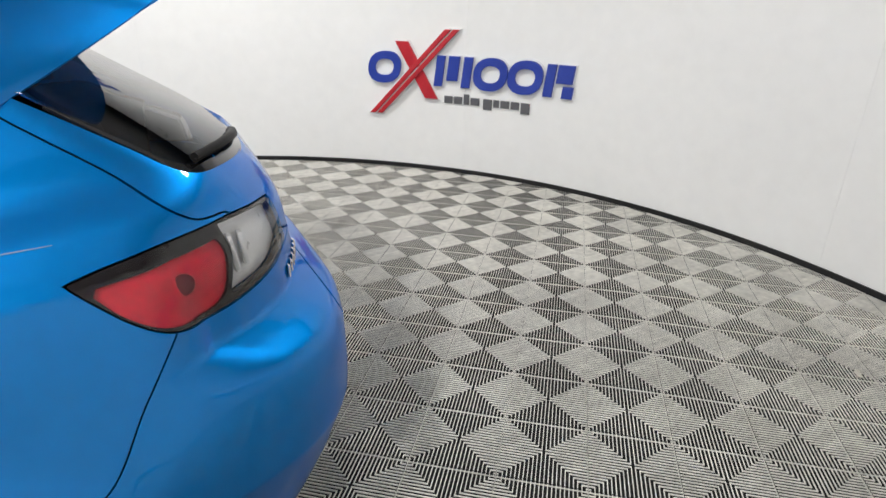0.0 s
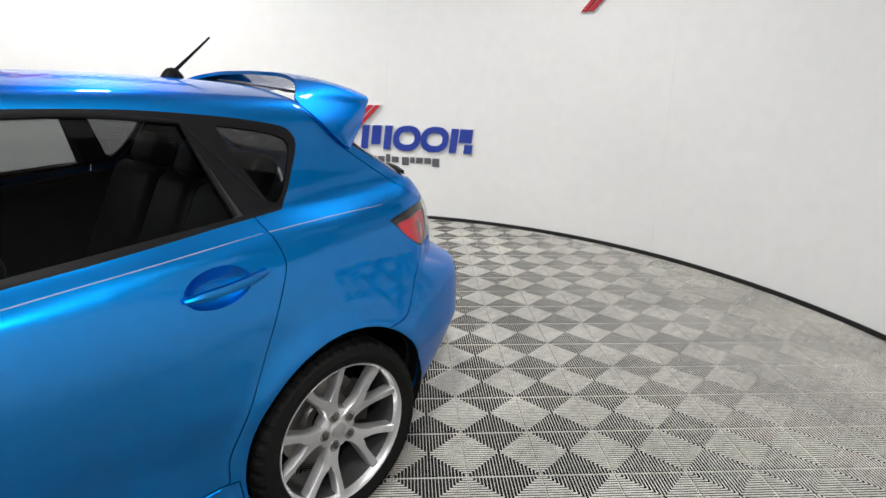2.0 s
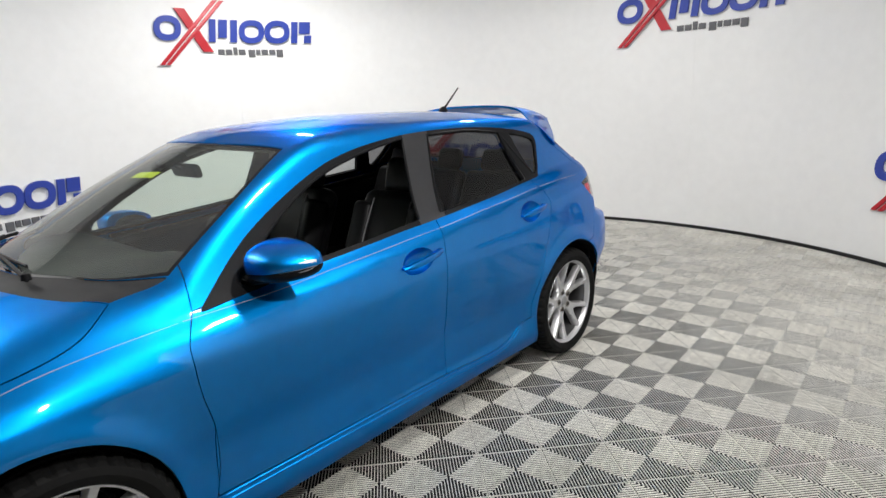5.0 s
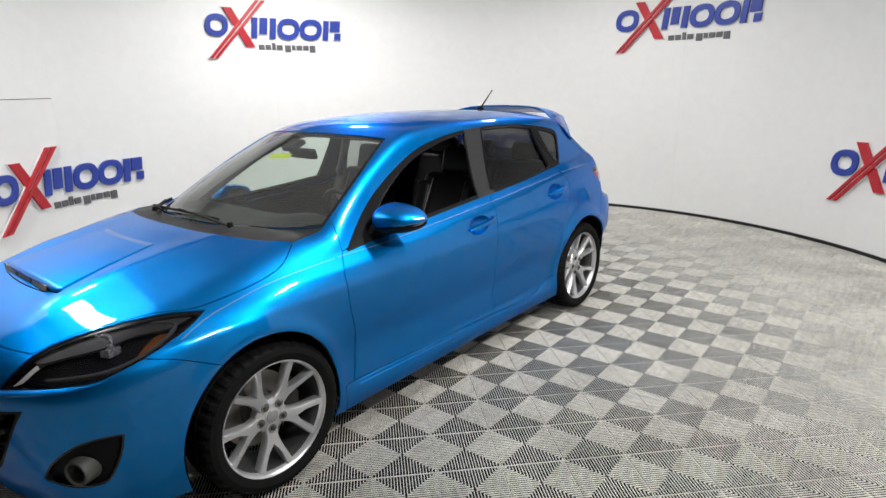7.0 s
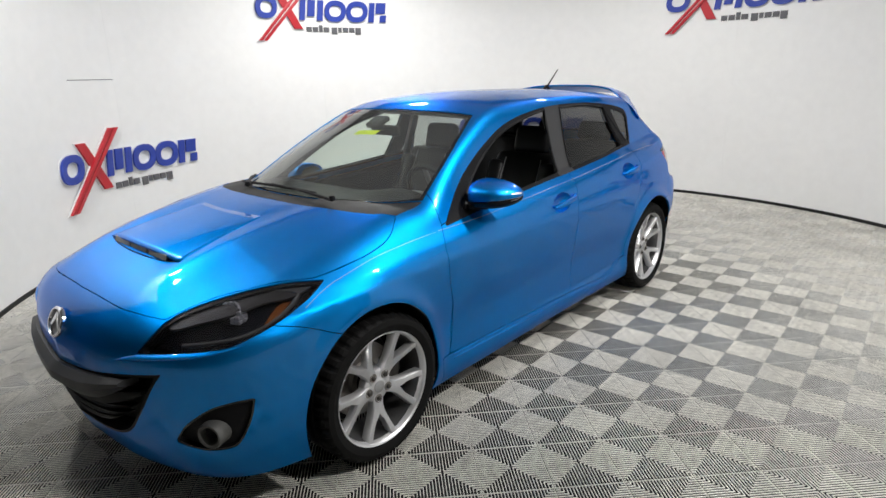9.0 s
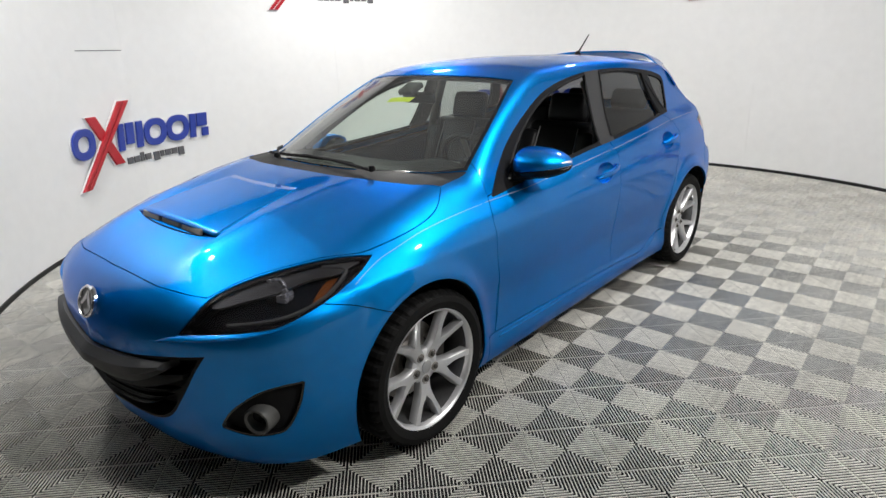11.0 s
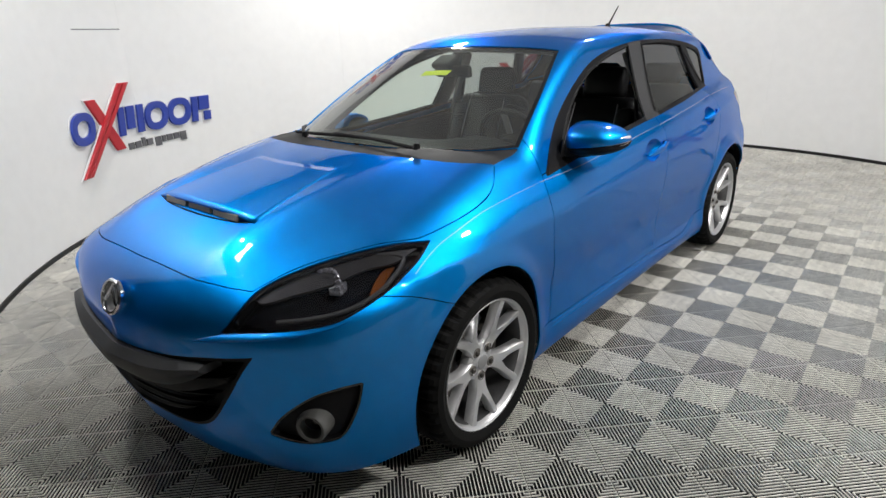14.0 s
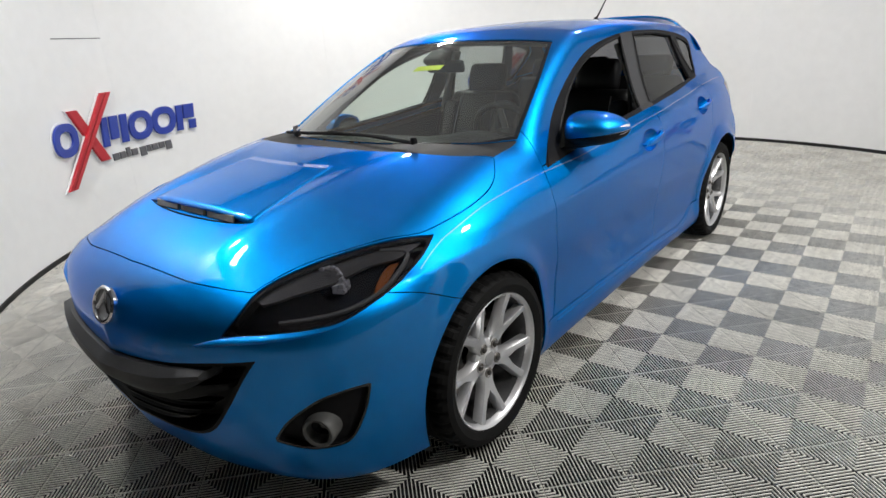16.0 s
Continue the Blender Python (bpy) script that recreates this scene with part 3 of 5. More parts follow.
def vertex_normals(v, tri):
    n = np.cross(v[tri[:, 1]] - v[tri[:, 0]], v[tri[:, 2]] - v[tri[:, 0]])
    out = np.zeros_like(v)
    for k in range(3):
        np.add.at(out, tri[:, k], n)
    return out / np.maximum(np.linalg.norm(out, axis=1), 1e-12)[:, None]


def field_normals(field, v, e):
    """Unit slope of the field at the vertices."""
    x, y, z = v.T
    g = np.stack([field(x + e, y, z) - field(x - e, y, z), field(x, y + e, z) - field(x, y - e, z), field(x, y, z + e) - field(x, y, z - e)], -1)
    return g / np.maximum(np.linalg.norm(g, axis=1), 1e-12)[:, None]


class Sheet:
    """A triangle sheet with normals that can be cut along a line where a function is zero."""

    def __init__(self, v, n, tri):
        self.v, self.n, self.tri = v, n, tri

    def cut(self, fn):
        """The parts where fn < 0 and where fn > 0."""
        used, inv = np.unique(self.tri, return_inverse=True)
        v, n, tri = self.v[used], self.n[used], inv.reshape(-1, 3)
        d = fn(v[:, 0], v[:, 1], v[:, 2])
        d = np.where(np.abs(d) < 1e-5, 1e-5, d)
        s = d < 0
        k = s[tri].sum(1)
        inside, outside = [tri[k == 3]], [tri[k == 0]]
        mixed = tri[(k == 1) | (k == 2)]
        if len(mixed):
            lone = np.where((s[mixed].sum(1) == 1)[:, None], s[mixed], ~s[mixed]).argmax(1)
            r = np.arange(len(mixed))
            a, b, c = mixed[r, lone], mixed[r, (lone + 1) % 3], mixed[r, (lone + 2) % 3]
            e = np.sort(np.concatenate([np.stack([a, b], 1), np.stack([a, c], 1)]), 1)
            ue, ei = np.unique(e, axis=0, return_inverse=True)
            ei = ei.reshape(-1)
            lo, hi = np.zeros(len(ue)), np.ones(len(ue))
            p0, p1, d0 = v[ue[:, 0]], v[ue[:, 1]], d[ue[:, 0]]
            for _ in range(9):
                t = (lo + hi) / 2
                q = p0 + t[:, None] * (p1 - p0)
                same = (fn(q[:, 0], q[:, 1], q[:, 2]) < 0) == (d0 < 0)
                lo, hi = np.where(same, t, lo), np.where(same, hi, t)
            t = ((lo + hi) / 2)[:, None]
            nv = p0 + t * (p1 - p0)
            nn = n[ue[:, 0]] + t * (n[ue[:, 1]] - n[ue[:, 0]])
            nn /= np.linalg.norm(nn, axis=1)[:, None]
            ab, ac = len(v) + ei[: len(mixed)], len(v) + ei[len(mixed):]
            v, n = np.concatenate([v, nv]), np.concatenate([n, nn])
            tip, rest = np.stack([a, ab, ac], 1), np.concatenate([np.stack([ab, b, c], 1), np.stack([ab, c, ac], 1)])
            neg = s[a]
            neg2 = np.concatenate([neg, neg])
            inside += [tip[neg], rest[~neg2]]
            outside += [tip[~neg], rest[neg2]]
        return Sheet(v, n, np.concatenate(inside)), Sheet(v, n, np.concatenate(outside))

    def keep(self, fn):
        return self.cut(fn)[0]

    def drop(self, fn):
        return self.cut(fn)[1]

    def moved(self, by):
        return Sheet(self.v + self.n * by, self.n, self.tri)

    def polished(self, axis, degree=3, snap=False):
        """The same sheet with the normals of one smooth curved pane fitted to it."""
        used = np.unique(self.tri)
        a, b = [k for k in range(3) if k != axis]
        mid = self.v[used].mean(0)
        p = self.v - mid
        terms = [(i, j) for i in range(degree + 1) for j in range(degree + 1 - i)]
        base = lambda i, j: p[:, a] ** i * p[:, b] ** j
        co = np.linalg.lstsq(np.stack([base(i, j)[used] for i, j in terms], 1), p[used, axis], rcond=None)[0]
        n = np.zeros_like(self.v)
        n[:, axis] = 1
        for c, (i, j) in zip(co, terms):
            if i:
                n[:, a] -= c * i * base(i - 1, j)
            if j:
                n[:, b] -= c * j * base(i, j - 1)
        n /= np.linalg.norm(n, axis=1)[:, None]
        n *= np.sign((n * self.n).sum(1) + 1e-9)[:, None]
        v = self.v.copy()
        if snap:
            v[:, axis] = mid[axis] + sum(c * base(i, j) for c, (i, j) in zip(co, terms))
        return Sheet(v, n, self.tri)

    def build(self, name, mat, parent, label="", thick=0.008):
        """A mesh of the sheet, given thickness inwards with a closed rim."""
        used, inv = np.unique(self.tri, return_inverse=True)
        v, n, tri = self.v[used], self.n[used], inv.reshape(-1, 3)
        area = np.linalg.norm(np.cross(v[tri[:, 1]] - v[tri[:, 0]], v[tri[:, 2]] - v[tri[:, 0]]), axis=1)
        tri = tri[area > 1e-10]
        if not thick:
            return link_mesh(name, v, tri, mat, parent, label, True, n)
        e = np.concatenate([tri[:, [0, 1]], tri[:, [1, 2]], tri[:, [2, 0]]])
        key = np.sort(e, 1)
        _, first, cnt = np.unique(key, axis=0, return_index=True, return_counts=True)
        rim = e[first[cnt == 1]]
        N = len(v)
        inner = v - n * thick
        rv = np.concatenate([v[rim[:, 0]], v[rim[:, 1]], inner[rim[:, 1]], inner[rim[:, 0]]])
        R = len(rim)
        rn = np.cross(v[rim[:, 1]] - v[rim[:, 0]], n[rim[:, 0]])
        rn /= np.maximum(np.linalg.norm(rn, axis=1), 1e-9)[:, None]
        verts = np.concatenate([v, inner, rv])
        norms = np.concatenate([n, -n, rn, rn, rn, rn])
        faces = [tuple(t) for t in tri] + [tuple(t) for t in (tri[:, ::-1] + N)]
        k = np.arange(R) + 2 * N
        faces += [tuple(t) for t in np.stack([k + R, k, k + 3 * R, k + 2 * R], 1)]
        return link_mesh(name, verts, faces, mat, parent, label, True, norms)


def region(points, plane="xz", steps=8, mirror=False):
    """Signed distance to an outline seen from the side (xz), from above (xy, with |y|) or from the front (yz, with |y|)."""
    poly = spline(points, steps, closed=not mirror)
    if mirror:
        poly = np.concatenate([poly, poly[::-1] * ((1, -1) if plane == "xy" else (-1, 1))])

    def fn(x, y, z):
        yy = y if mirror else np.abs(y)
        return polygon_distance(*{"xz": (x, z), "xy": (x, yy), "yz": (yy, z)}[plane], poly)
    return fn


def both(f, g):
    return lambda x, y, z: np.maximum(f(x, y, z), g(x, y, z))


car = thing("car", "bright blue metallic five-door hatchback parked on ribbed floor tiles", "car")
v, tri = surface(body_field, (-2.40, 0, 0.10), (2.40, 1.0, 1.56), 0.015)
shell = Sheet(v, field_normals(body_field, v, 0.004), tri)

# wheel openings and lower edge
for ax, az, rx, rz in ARCHES:
    shell = shell.drop(lambda x, y, z, ax=ax, az=az, rx=rx, rz=rz: np.maximum((np.hypot((x - ax) / rx, (z - az) / rz) - 1) * rx, 0.45 - np.abs(y)))
LOW_X = [-2.4, -2.1, -1.75, -1.62, -1.0, 1.0, 1.62, 1.78, 2.1, 2.4]
LOW_Z = [0.27, 0.24, 0.21, 0.20, 0.185, 0.185, 0.20, 0.205, 0.175, 0.165]
shell = shell.drop(lambda x, y, z: z - hermite(LOW_X, LOW_Z, x))

is_left = lambda x, y, z: -y
# windows
upper = lambda x, y, z: 0.86 - z
windscreen_zone = both(region([(0.43, 0.0), (0.40, 0.25), (0.315, 0.515, 1), (0.60, 0.605), (0.90, 0.68, 1), (1.08, 0.50), (1.20, 0.25), (1.23, 0.0)], "xy", mirror=True), lambda x, y, z: 0.98 - z)
wind_glass, shell = shell.cut(windscreen_zone)
dlo = both(region([(0.875, 0.918, 1), (0.60, 1.115), (0.25, 1.285), (0.0, 1.352), (-0.35, 1.390), (-0.8, 1.388), (-1.12, 1.358), (-1.325, 1.318), (-1.355, 1.27), (-1.30, 1.17), (-1.235, 1.085, 1), (-0.6, 1.030), (0.0, 0.987), (0.5, 0.951)]), lambda x, y, z: 0.40 - np.abs(y))
side_glazing, shell = shell.cut(dlo)
rear_zone = region([(-1.50, 1.298, 1), (-1.587, 1.244), (-1.658, 1.201), (-1.732, 1.155), (-1.78, 1.124), (-1.82, 1.107), (-1.87, 1.098), (-2.0, 1.082), (-2.2, 1.07, 1), (-2.2, 1.375, 1), (-1.58, 1.375, 1), (-1.50, 1.33, 1)])
rear_glass, shell = shell.cut(rear_zone)
front_glass_zone = region([(0.715, 0.962, 1), (0.465, 1.138), (0.235, 1.258), (-0.03, 1.330), (-0.27, 1.368, 1), (-0.20, 1.02, 1), (0.25, 0.985)])
rear_door_glass_zone = region([(-0.44, 1.372, 1), (-0.75, 1.372), (-1.00, 1.345, 1), (-1.085, 1.085, 1), (-0.7, 1.056), (-0.345, 1.028, 1)])
quarter_glass_zone = region([(-1.095, 1.335, 1), (-1.23, 1.312), (-1.315, 1.285), (-1.325, 1.25), (-1.27, 1.15), (-1.225, 1.105), (-1.195, 1.115, 1)])
mirror_base_zone = region([(0.88, 0.90, 1), (0.735, 1.03, 1), (0.70, 0.93, 1)])


def diag(points, steps=6):
    """Outline seen from the corner of the car: |y| - x across, z up."""
    poly = spline(points, steps)
    return lambda x, y, z: polygon_distance(np.abs(y) - x, z, poly)


def shrink(f, by):
    return lambda x, y, z: f(x, y, z) + by


def grow(f, by):
    return lambda x, y, z: f(x, y, z) - by


inner_shell = shell
paint_gap = 0.0016


def take(fn):
    """Cut a panel out of the shell and leave an open joint round it."""
    global shell
    piece = shell.keep(shrink(fn, paint_gap))
    shell = shell.drop(grow(fn, paint_gap))
    return piece


# lamps and openings
headlight_zone = both(diag([(-1.660, 0.690, 1), (-1.579, 0.748), (-1.515, 0.787), (-1.414, 0.814), (-1.278, 0.836), (-1.09, 0.857), (-0.944, 0.864), (-0.774, 0.853, 1), (-0.831, 0.817), (-0.916, 0.786), (-1.0, 0.760), (-1.091, 0.738), (-1.178, 0.721), (-1.308, 0.711), (-1.484, 0.703)]), lambda x, y, z: 1.45 - x)
headlight_sheet, shell = shell.cut(headlight_zone)
fog_zone = both(diag([(-1.515, 0.365, 1), (-1.439, 0.441), (-1.314, 0.505), (-1.2, 0.526), (-1.094, 0.526, 1), (-1.12, 0.45), (-1.175, 0.371), (-1.225, 0.341), (-1.366, 0.334)]), lambda x, y, z: 1.7 - x)
fog_sheet, shell = shell.cut(fog_zone)
grille_zone = both(region([(0.0, 0.552), (0.16, 0.565), (0.395, 0.602), (0.622, 0.638, 1), (0.585, 0.586), (0.50, 0.462), (0.40, 0.356), (0.25, 0.316), (0.0, 0.302)], "yz", mirror=True), lambda x, y, z: 1.7 - x)
grille_sheet, shell = shell.cut(grille_zone)
tail_zone = both(region([(-1.600, 1.003, 1), (-1.669, 1.017), (-1.768, 1.030), (-1.862, 1.033), (-1.93, 1.023), (-2.0, 1.002), (-2.05, 0.966), (-2.03, 0.920), (-1.95, 0.893), (-1.804, 0.880), (-1.738, 0.890), (-1.684, 0.922), (-1.636, 0.966)]), lambda x, y, z: 0.52 - np.abs(y))
tail_sheet, shell = shell.cut(tail_zone)
cowl_zone = both(region([(1.315, 0.0), (1.302, 0.25), (1.262, 0.45), (1.175, 0.61), (1.087, 0.694, 1), (0.90, 0.684, 1), (1.08, 0.50), (1.2, 0.25), (1.23, 0.0)], "xy", mirror=True), lambda x, y, z: 0.9 - z)
cowl_sheet, shell = shell.cut(cowl_zone)
# panels
hood = take(both(region([(2.142, 0.0), (2.131, 0.322), (2.099, 0.456), (2.063, 0.54, 1), (1.978, 0.564), (1.886, 0.604), (1.768, 0.674), (1.676, 0.728), (1.578, 0.768), (1.412, 0.788), (1.276, 0.782), (1.181, 0.757), (1.09, 0.698, 1), (1.175, 0.61), (1.262, 0.45), (1.302, 0.25), (1.318, 0.0)], "xy", mirror=True), lambda x, y, z: 0.72 - z))
front_bumper = take(region([(1.40, 0.60, 1), (1.573, 0.663), (1.722, 0.733), (1.82, 0.762, 1), (1.80, 0.93, 1), (2.5, 0.95, 1), (2.5, 0.05, 1), (1.40, 0.05, 1)]))
rear_bumper = take(region([(-1.40, 0.655, 1), (-1.52, 0.672), (-1.603, 0.687), (-1.673, 0.796), (-1.741, 0.892, 1), (-1.86, 0.888), (-2.035, 0.905, 1), (-2.09, 0.76), (-2.12, 0.70, 1), (-2.5, 0.70, 1), (-2.5, 0.05, 1), (-1.40, 0.05, 1)]))
tailgate = take(region([(-1.40, 1.385, 1), (-1.54, 1.242), (-1.674, 1.141), (-1.797, 1.049), (-1.86, 1.038, 1), (-1.95, 0.97), (-2.035, 0.905, 1), (-2.09, 0.76), (-2.12, 0.70, 1), (-2.5, 0.70, 1), (-2.5, 1.6, 1), (-1.40, 1.6, 1)]))
front_door_zone = region([(0.889, 0.928, 1), (0.944, 0.842), (0.938, 0.70), (0.905, 0.55), (0.905, 0.42), (0.93, 0.318, 1), (0.3, 0.304), (-0.218, 0.292, 1), (-0.217, 0.65), (-0.228, 0.85), (-0.25, 0.95), (-0.30, 1.025, 1), (0.0, 1.0), (0.5, 0.97)])
rear_door_zone = region([(-0.30, 1.025, 1), (-0.25, 0.95), (-0.228, 0.85), (-0.217, 0.65), (-0.218, 0.292, 1), (-0.60, 0.276), (-0.74, 0.30), (-0.82, 0.337), (-0.925, 0.352, 1), (-0.93, 0.43), (-0.97, 0.52), (-1.06, 0.73), (-1.14, 0.90), (-1.165, 0.975), (-1.135, 1.085, 1), (-0.7, 1.06)])
side_only = lambda x, y, z: 0.55 - np.abs(y)
front_doors = take(both(front_door_zone, side_only))
rear_doors = take(both(rear_door_zone, side_only))


def cup_zone(x0_, z0_, x1_, z1_):
    cx, cz = x0_ * 0.58 + x1_ * 0.42, z0_ * 0.58 + z1_ * 0.42 - 0.003
    t = math.atan2(z1_ - z0_, x1_ - x0_)

    def fn(x, y, z):
        u, w = (x - cx) * math.cos(t) + (z - cz) * math.sin(t), -(x - cx) * math.sin(t) + (z - cz) * math.cos(t)
        return (np.sqrt((u / 0.096) ** 2 + (w / 0.050) ** 2) - 1) * 0.050
    return fn


GRIP_F, GRIP_R = (0.045, 0.868, -0.205, 0.898), (-0.852, 0.930, -1.095, 0.955)
cup_f, front_doors = front_doors.cut(cup_zone(*GRIP_F))
cup_r, rear_doors = rear_doors.cut(cup_zone(*GRIP_R))
skirts = take(both(region([(0.985, 0.10, 1), (0.985, 0.318, 1), (0.3, 0.304), (-0.218, 0.292), (-0.60, 0.276), (-0.74, 0.30), (-0.82, 0.337), (-0.95, 0.352, 1), (-0.985, 0.10, 1)]), side_only))
fenders = take(both(region([(0.93, 0.10, 1), (0.889, 0.93, 1), (0.86, 1.06, 1), (1.9, 1.06, 1), (1.9, 0.10, 1)]), side_only))

BOTH_SIDES = ((is_left, 1), (lambda x, y, z: y, -1))


def halves(sheet):
    return [sheet.keep(f) for f, _ in BOTH_SIDES]


hood.build("hood", PAINT, car)
front_bumper.build("front_bumper", PAINT, car)
rear_bumper.build("rear_bumper", PAINT, car)
tailgate.build("tailgate", PAINT, car)
for s in halves(fenders):
    s.build("front_fender", PAINT, car)
door_obs = []
for s in halves(front_doors):
    door_obs.append(s.build("front_door", PAINT, car))
for s in halves(rear_doors):
    door_obs.append(s.build("rear_door", PAINT, car))
for s in halves(skirts):
    s.build("side_skirt", PAINT, car)
shell.build("roof_and_sides", PAINT, car)
cowl_sheet.moved(-0.004).build("cowl", CABIN, car, "black plastic cowl under the windscreen")

# glass and window frames
wind_glass.keep(lambda x, y, z: windscreen_zone(x, y, z) + 0.016).polished(2, 4).moved(-0.004).build("windscreen", GLASS_SCREEN, car, "clear laminated windscreen", thick=0)
wind_glass.drop(lambda x, y, z: windscreen_zone(x, y, z) + 0.016).moved(-0.004).build("windscreen_border", GLOSS_BLACK, car, thick=0.005)
rear_glass.polished(0, 4, True).keep(lambda x, y, z: rear_zone(x, y, z) + 0.010).moved(-0.003).build("rear_window", GLASS_TINT, car, "dark tinted rear window", thick=0)
rear_glass.polished(0, 4, True).drop(lambda x, y, z: rear_zone(x, y, z) + 0.010).moved(-0.003).build("rear_window_border", GLOSS_BLACK, car, thick=0.005)
for s in halves(side_glazing):
    fg, s = s.cut(front_glass_zone)
    rg, s = s.cut(rear_door_glass_zone)
    qg, s = s.cut(quarter_glass_zone)
    mb, s = s.cut(mirror_base_zone)
    bp, s = s.cut(region([(-0.285, 1.42, 1), (-0.185, 0.98, 1), (-0.36, 1.0, 1), (-0.455, 1.42, 1)]))
    rp, s = s.cut(region([(-0.985, 1.345, 1), (-0.935, 1.075, 1), (-1.11, 1.085, 1), (-1.005, 1.335, 1)]))
    if fg.v[fg.tri[0, 0], 1] < 0:
        fg.polished(1, 2).moved(-0.016).build("front_door_glass", GLASS_CLEAR, car, "clear front door window, closed", thick=0)
    rg.polished(1, 2).moved(-0.014).build("rear_door_glass", GLASS_DOOR, car, "lightly tinted rear door window, closed", thick=0)
    qg.polished(1, 2).moved(-0.006).build("quarter_glass", GLASS_TINT, car, "dark tinted fixed quarter window", thick=0)
    mb.moved(0.004).build("mirror_base", BLACK_PLASTIC, car, "black triangular mirror base", thick=0.012)
    front_post, rear_post = bp.cut(lambda x, y, z: -(x + 0.30 + (1.02 - z) * -0.18))
    for half in (front_post, rear_post):
        half.moved(-0.002).build("door_pillar", GREY_TRIM, car, "dark grey door pillar trim", thick=0.012)
    rp.moved(-0.004).build("rear_door_panel", GREY_TRIM, car, "dark grey triangular rear door panel", thick=0.012)
    s.build("window_frame", BLACK_PLASTIC, car, "black window frame and seal", thick=0.016)
for pts in ([(0.715, 0.965), (0.465, 1.140), (0.235, 1.260), (-0.03, 1.332), (-0.27, 1.370, 1), (-0.20, 1.022)], [(-0.345, 1.03), (-0.44, 1.374, 1), (-0.75, 1.374), (-1.0, 1.347, 1), (-1.085, 1.087)], [(-1.003, 1.338), (-1.19, 1.112)]):
    for sgn in (1, -1):
        q = spline(pts, 6, closed=False)
        path = [(x, sgn * (float(side_y(np.array(x), np.array(z))) - 0.003), z) for x, z in q]
        part("window_seal", bm_tube(path, 0.007, 8), BLACK_PLASTIC, car, smooth=True)

# pinstripe along the shoulder
STRIPE = [(1.688, 0.790), (1.60, 0.822), (1.525, 0.845), (1.34, 0.882), (1.15, 0.900), (0.945, 0.910)], [(0.93, 0.911), (0.6, 0.920), (0.225, 0.944), (-0.228, 0.974)], [(-0.24, 0.975), (-0.789, 1.016), (-1.13, 1.040)], [(-1.15, 1.041), (-1.35, 1.050), (-1.60, 1.053)]


def stripe(points, parent, sgn):
    """A thin painted line that follows the body side."""
    q = spline(points, 12, closed=False)
    bm, rows = bmesh.new(), []
    for k, (x, z) in enumerate(q):
        w = 0.0010 * (0.35 + 0.65 * min(1, (len(q) - k) / 8))
        row = []
        for d in (w, -w):
            y = 0.95
            for _ in range(30):
                y -= 0.9 * float(body_field(np.array(x), np.array(y), np.array(z + d)))
            row.append(bm.verts.new((x, sgn * (y + 0.0012), z + d)))
        rows.append(row)
    for a, b in zip(rows, rows[1:]):
        bm.faces.new((a[0], b[0], b[1], a[1]) if sgn > 0 else (a[1], b[1], b[0], a[0]))
    return part("pinstripe", bm, PINSTRIPE, parent, "thin silver-grey pinstripe")


for sgn in (1, -1):
    for pts in STRIPE:
        stripe(pts, car, sgn)

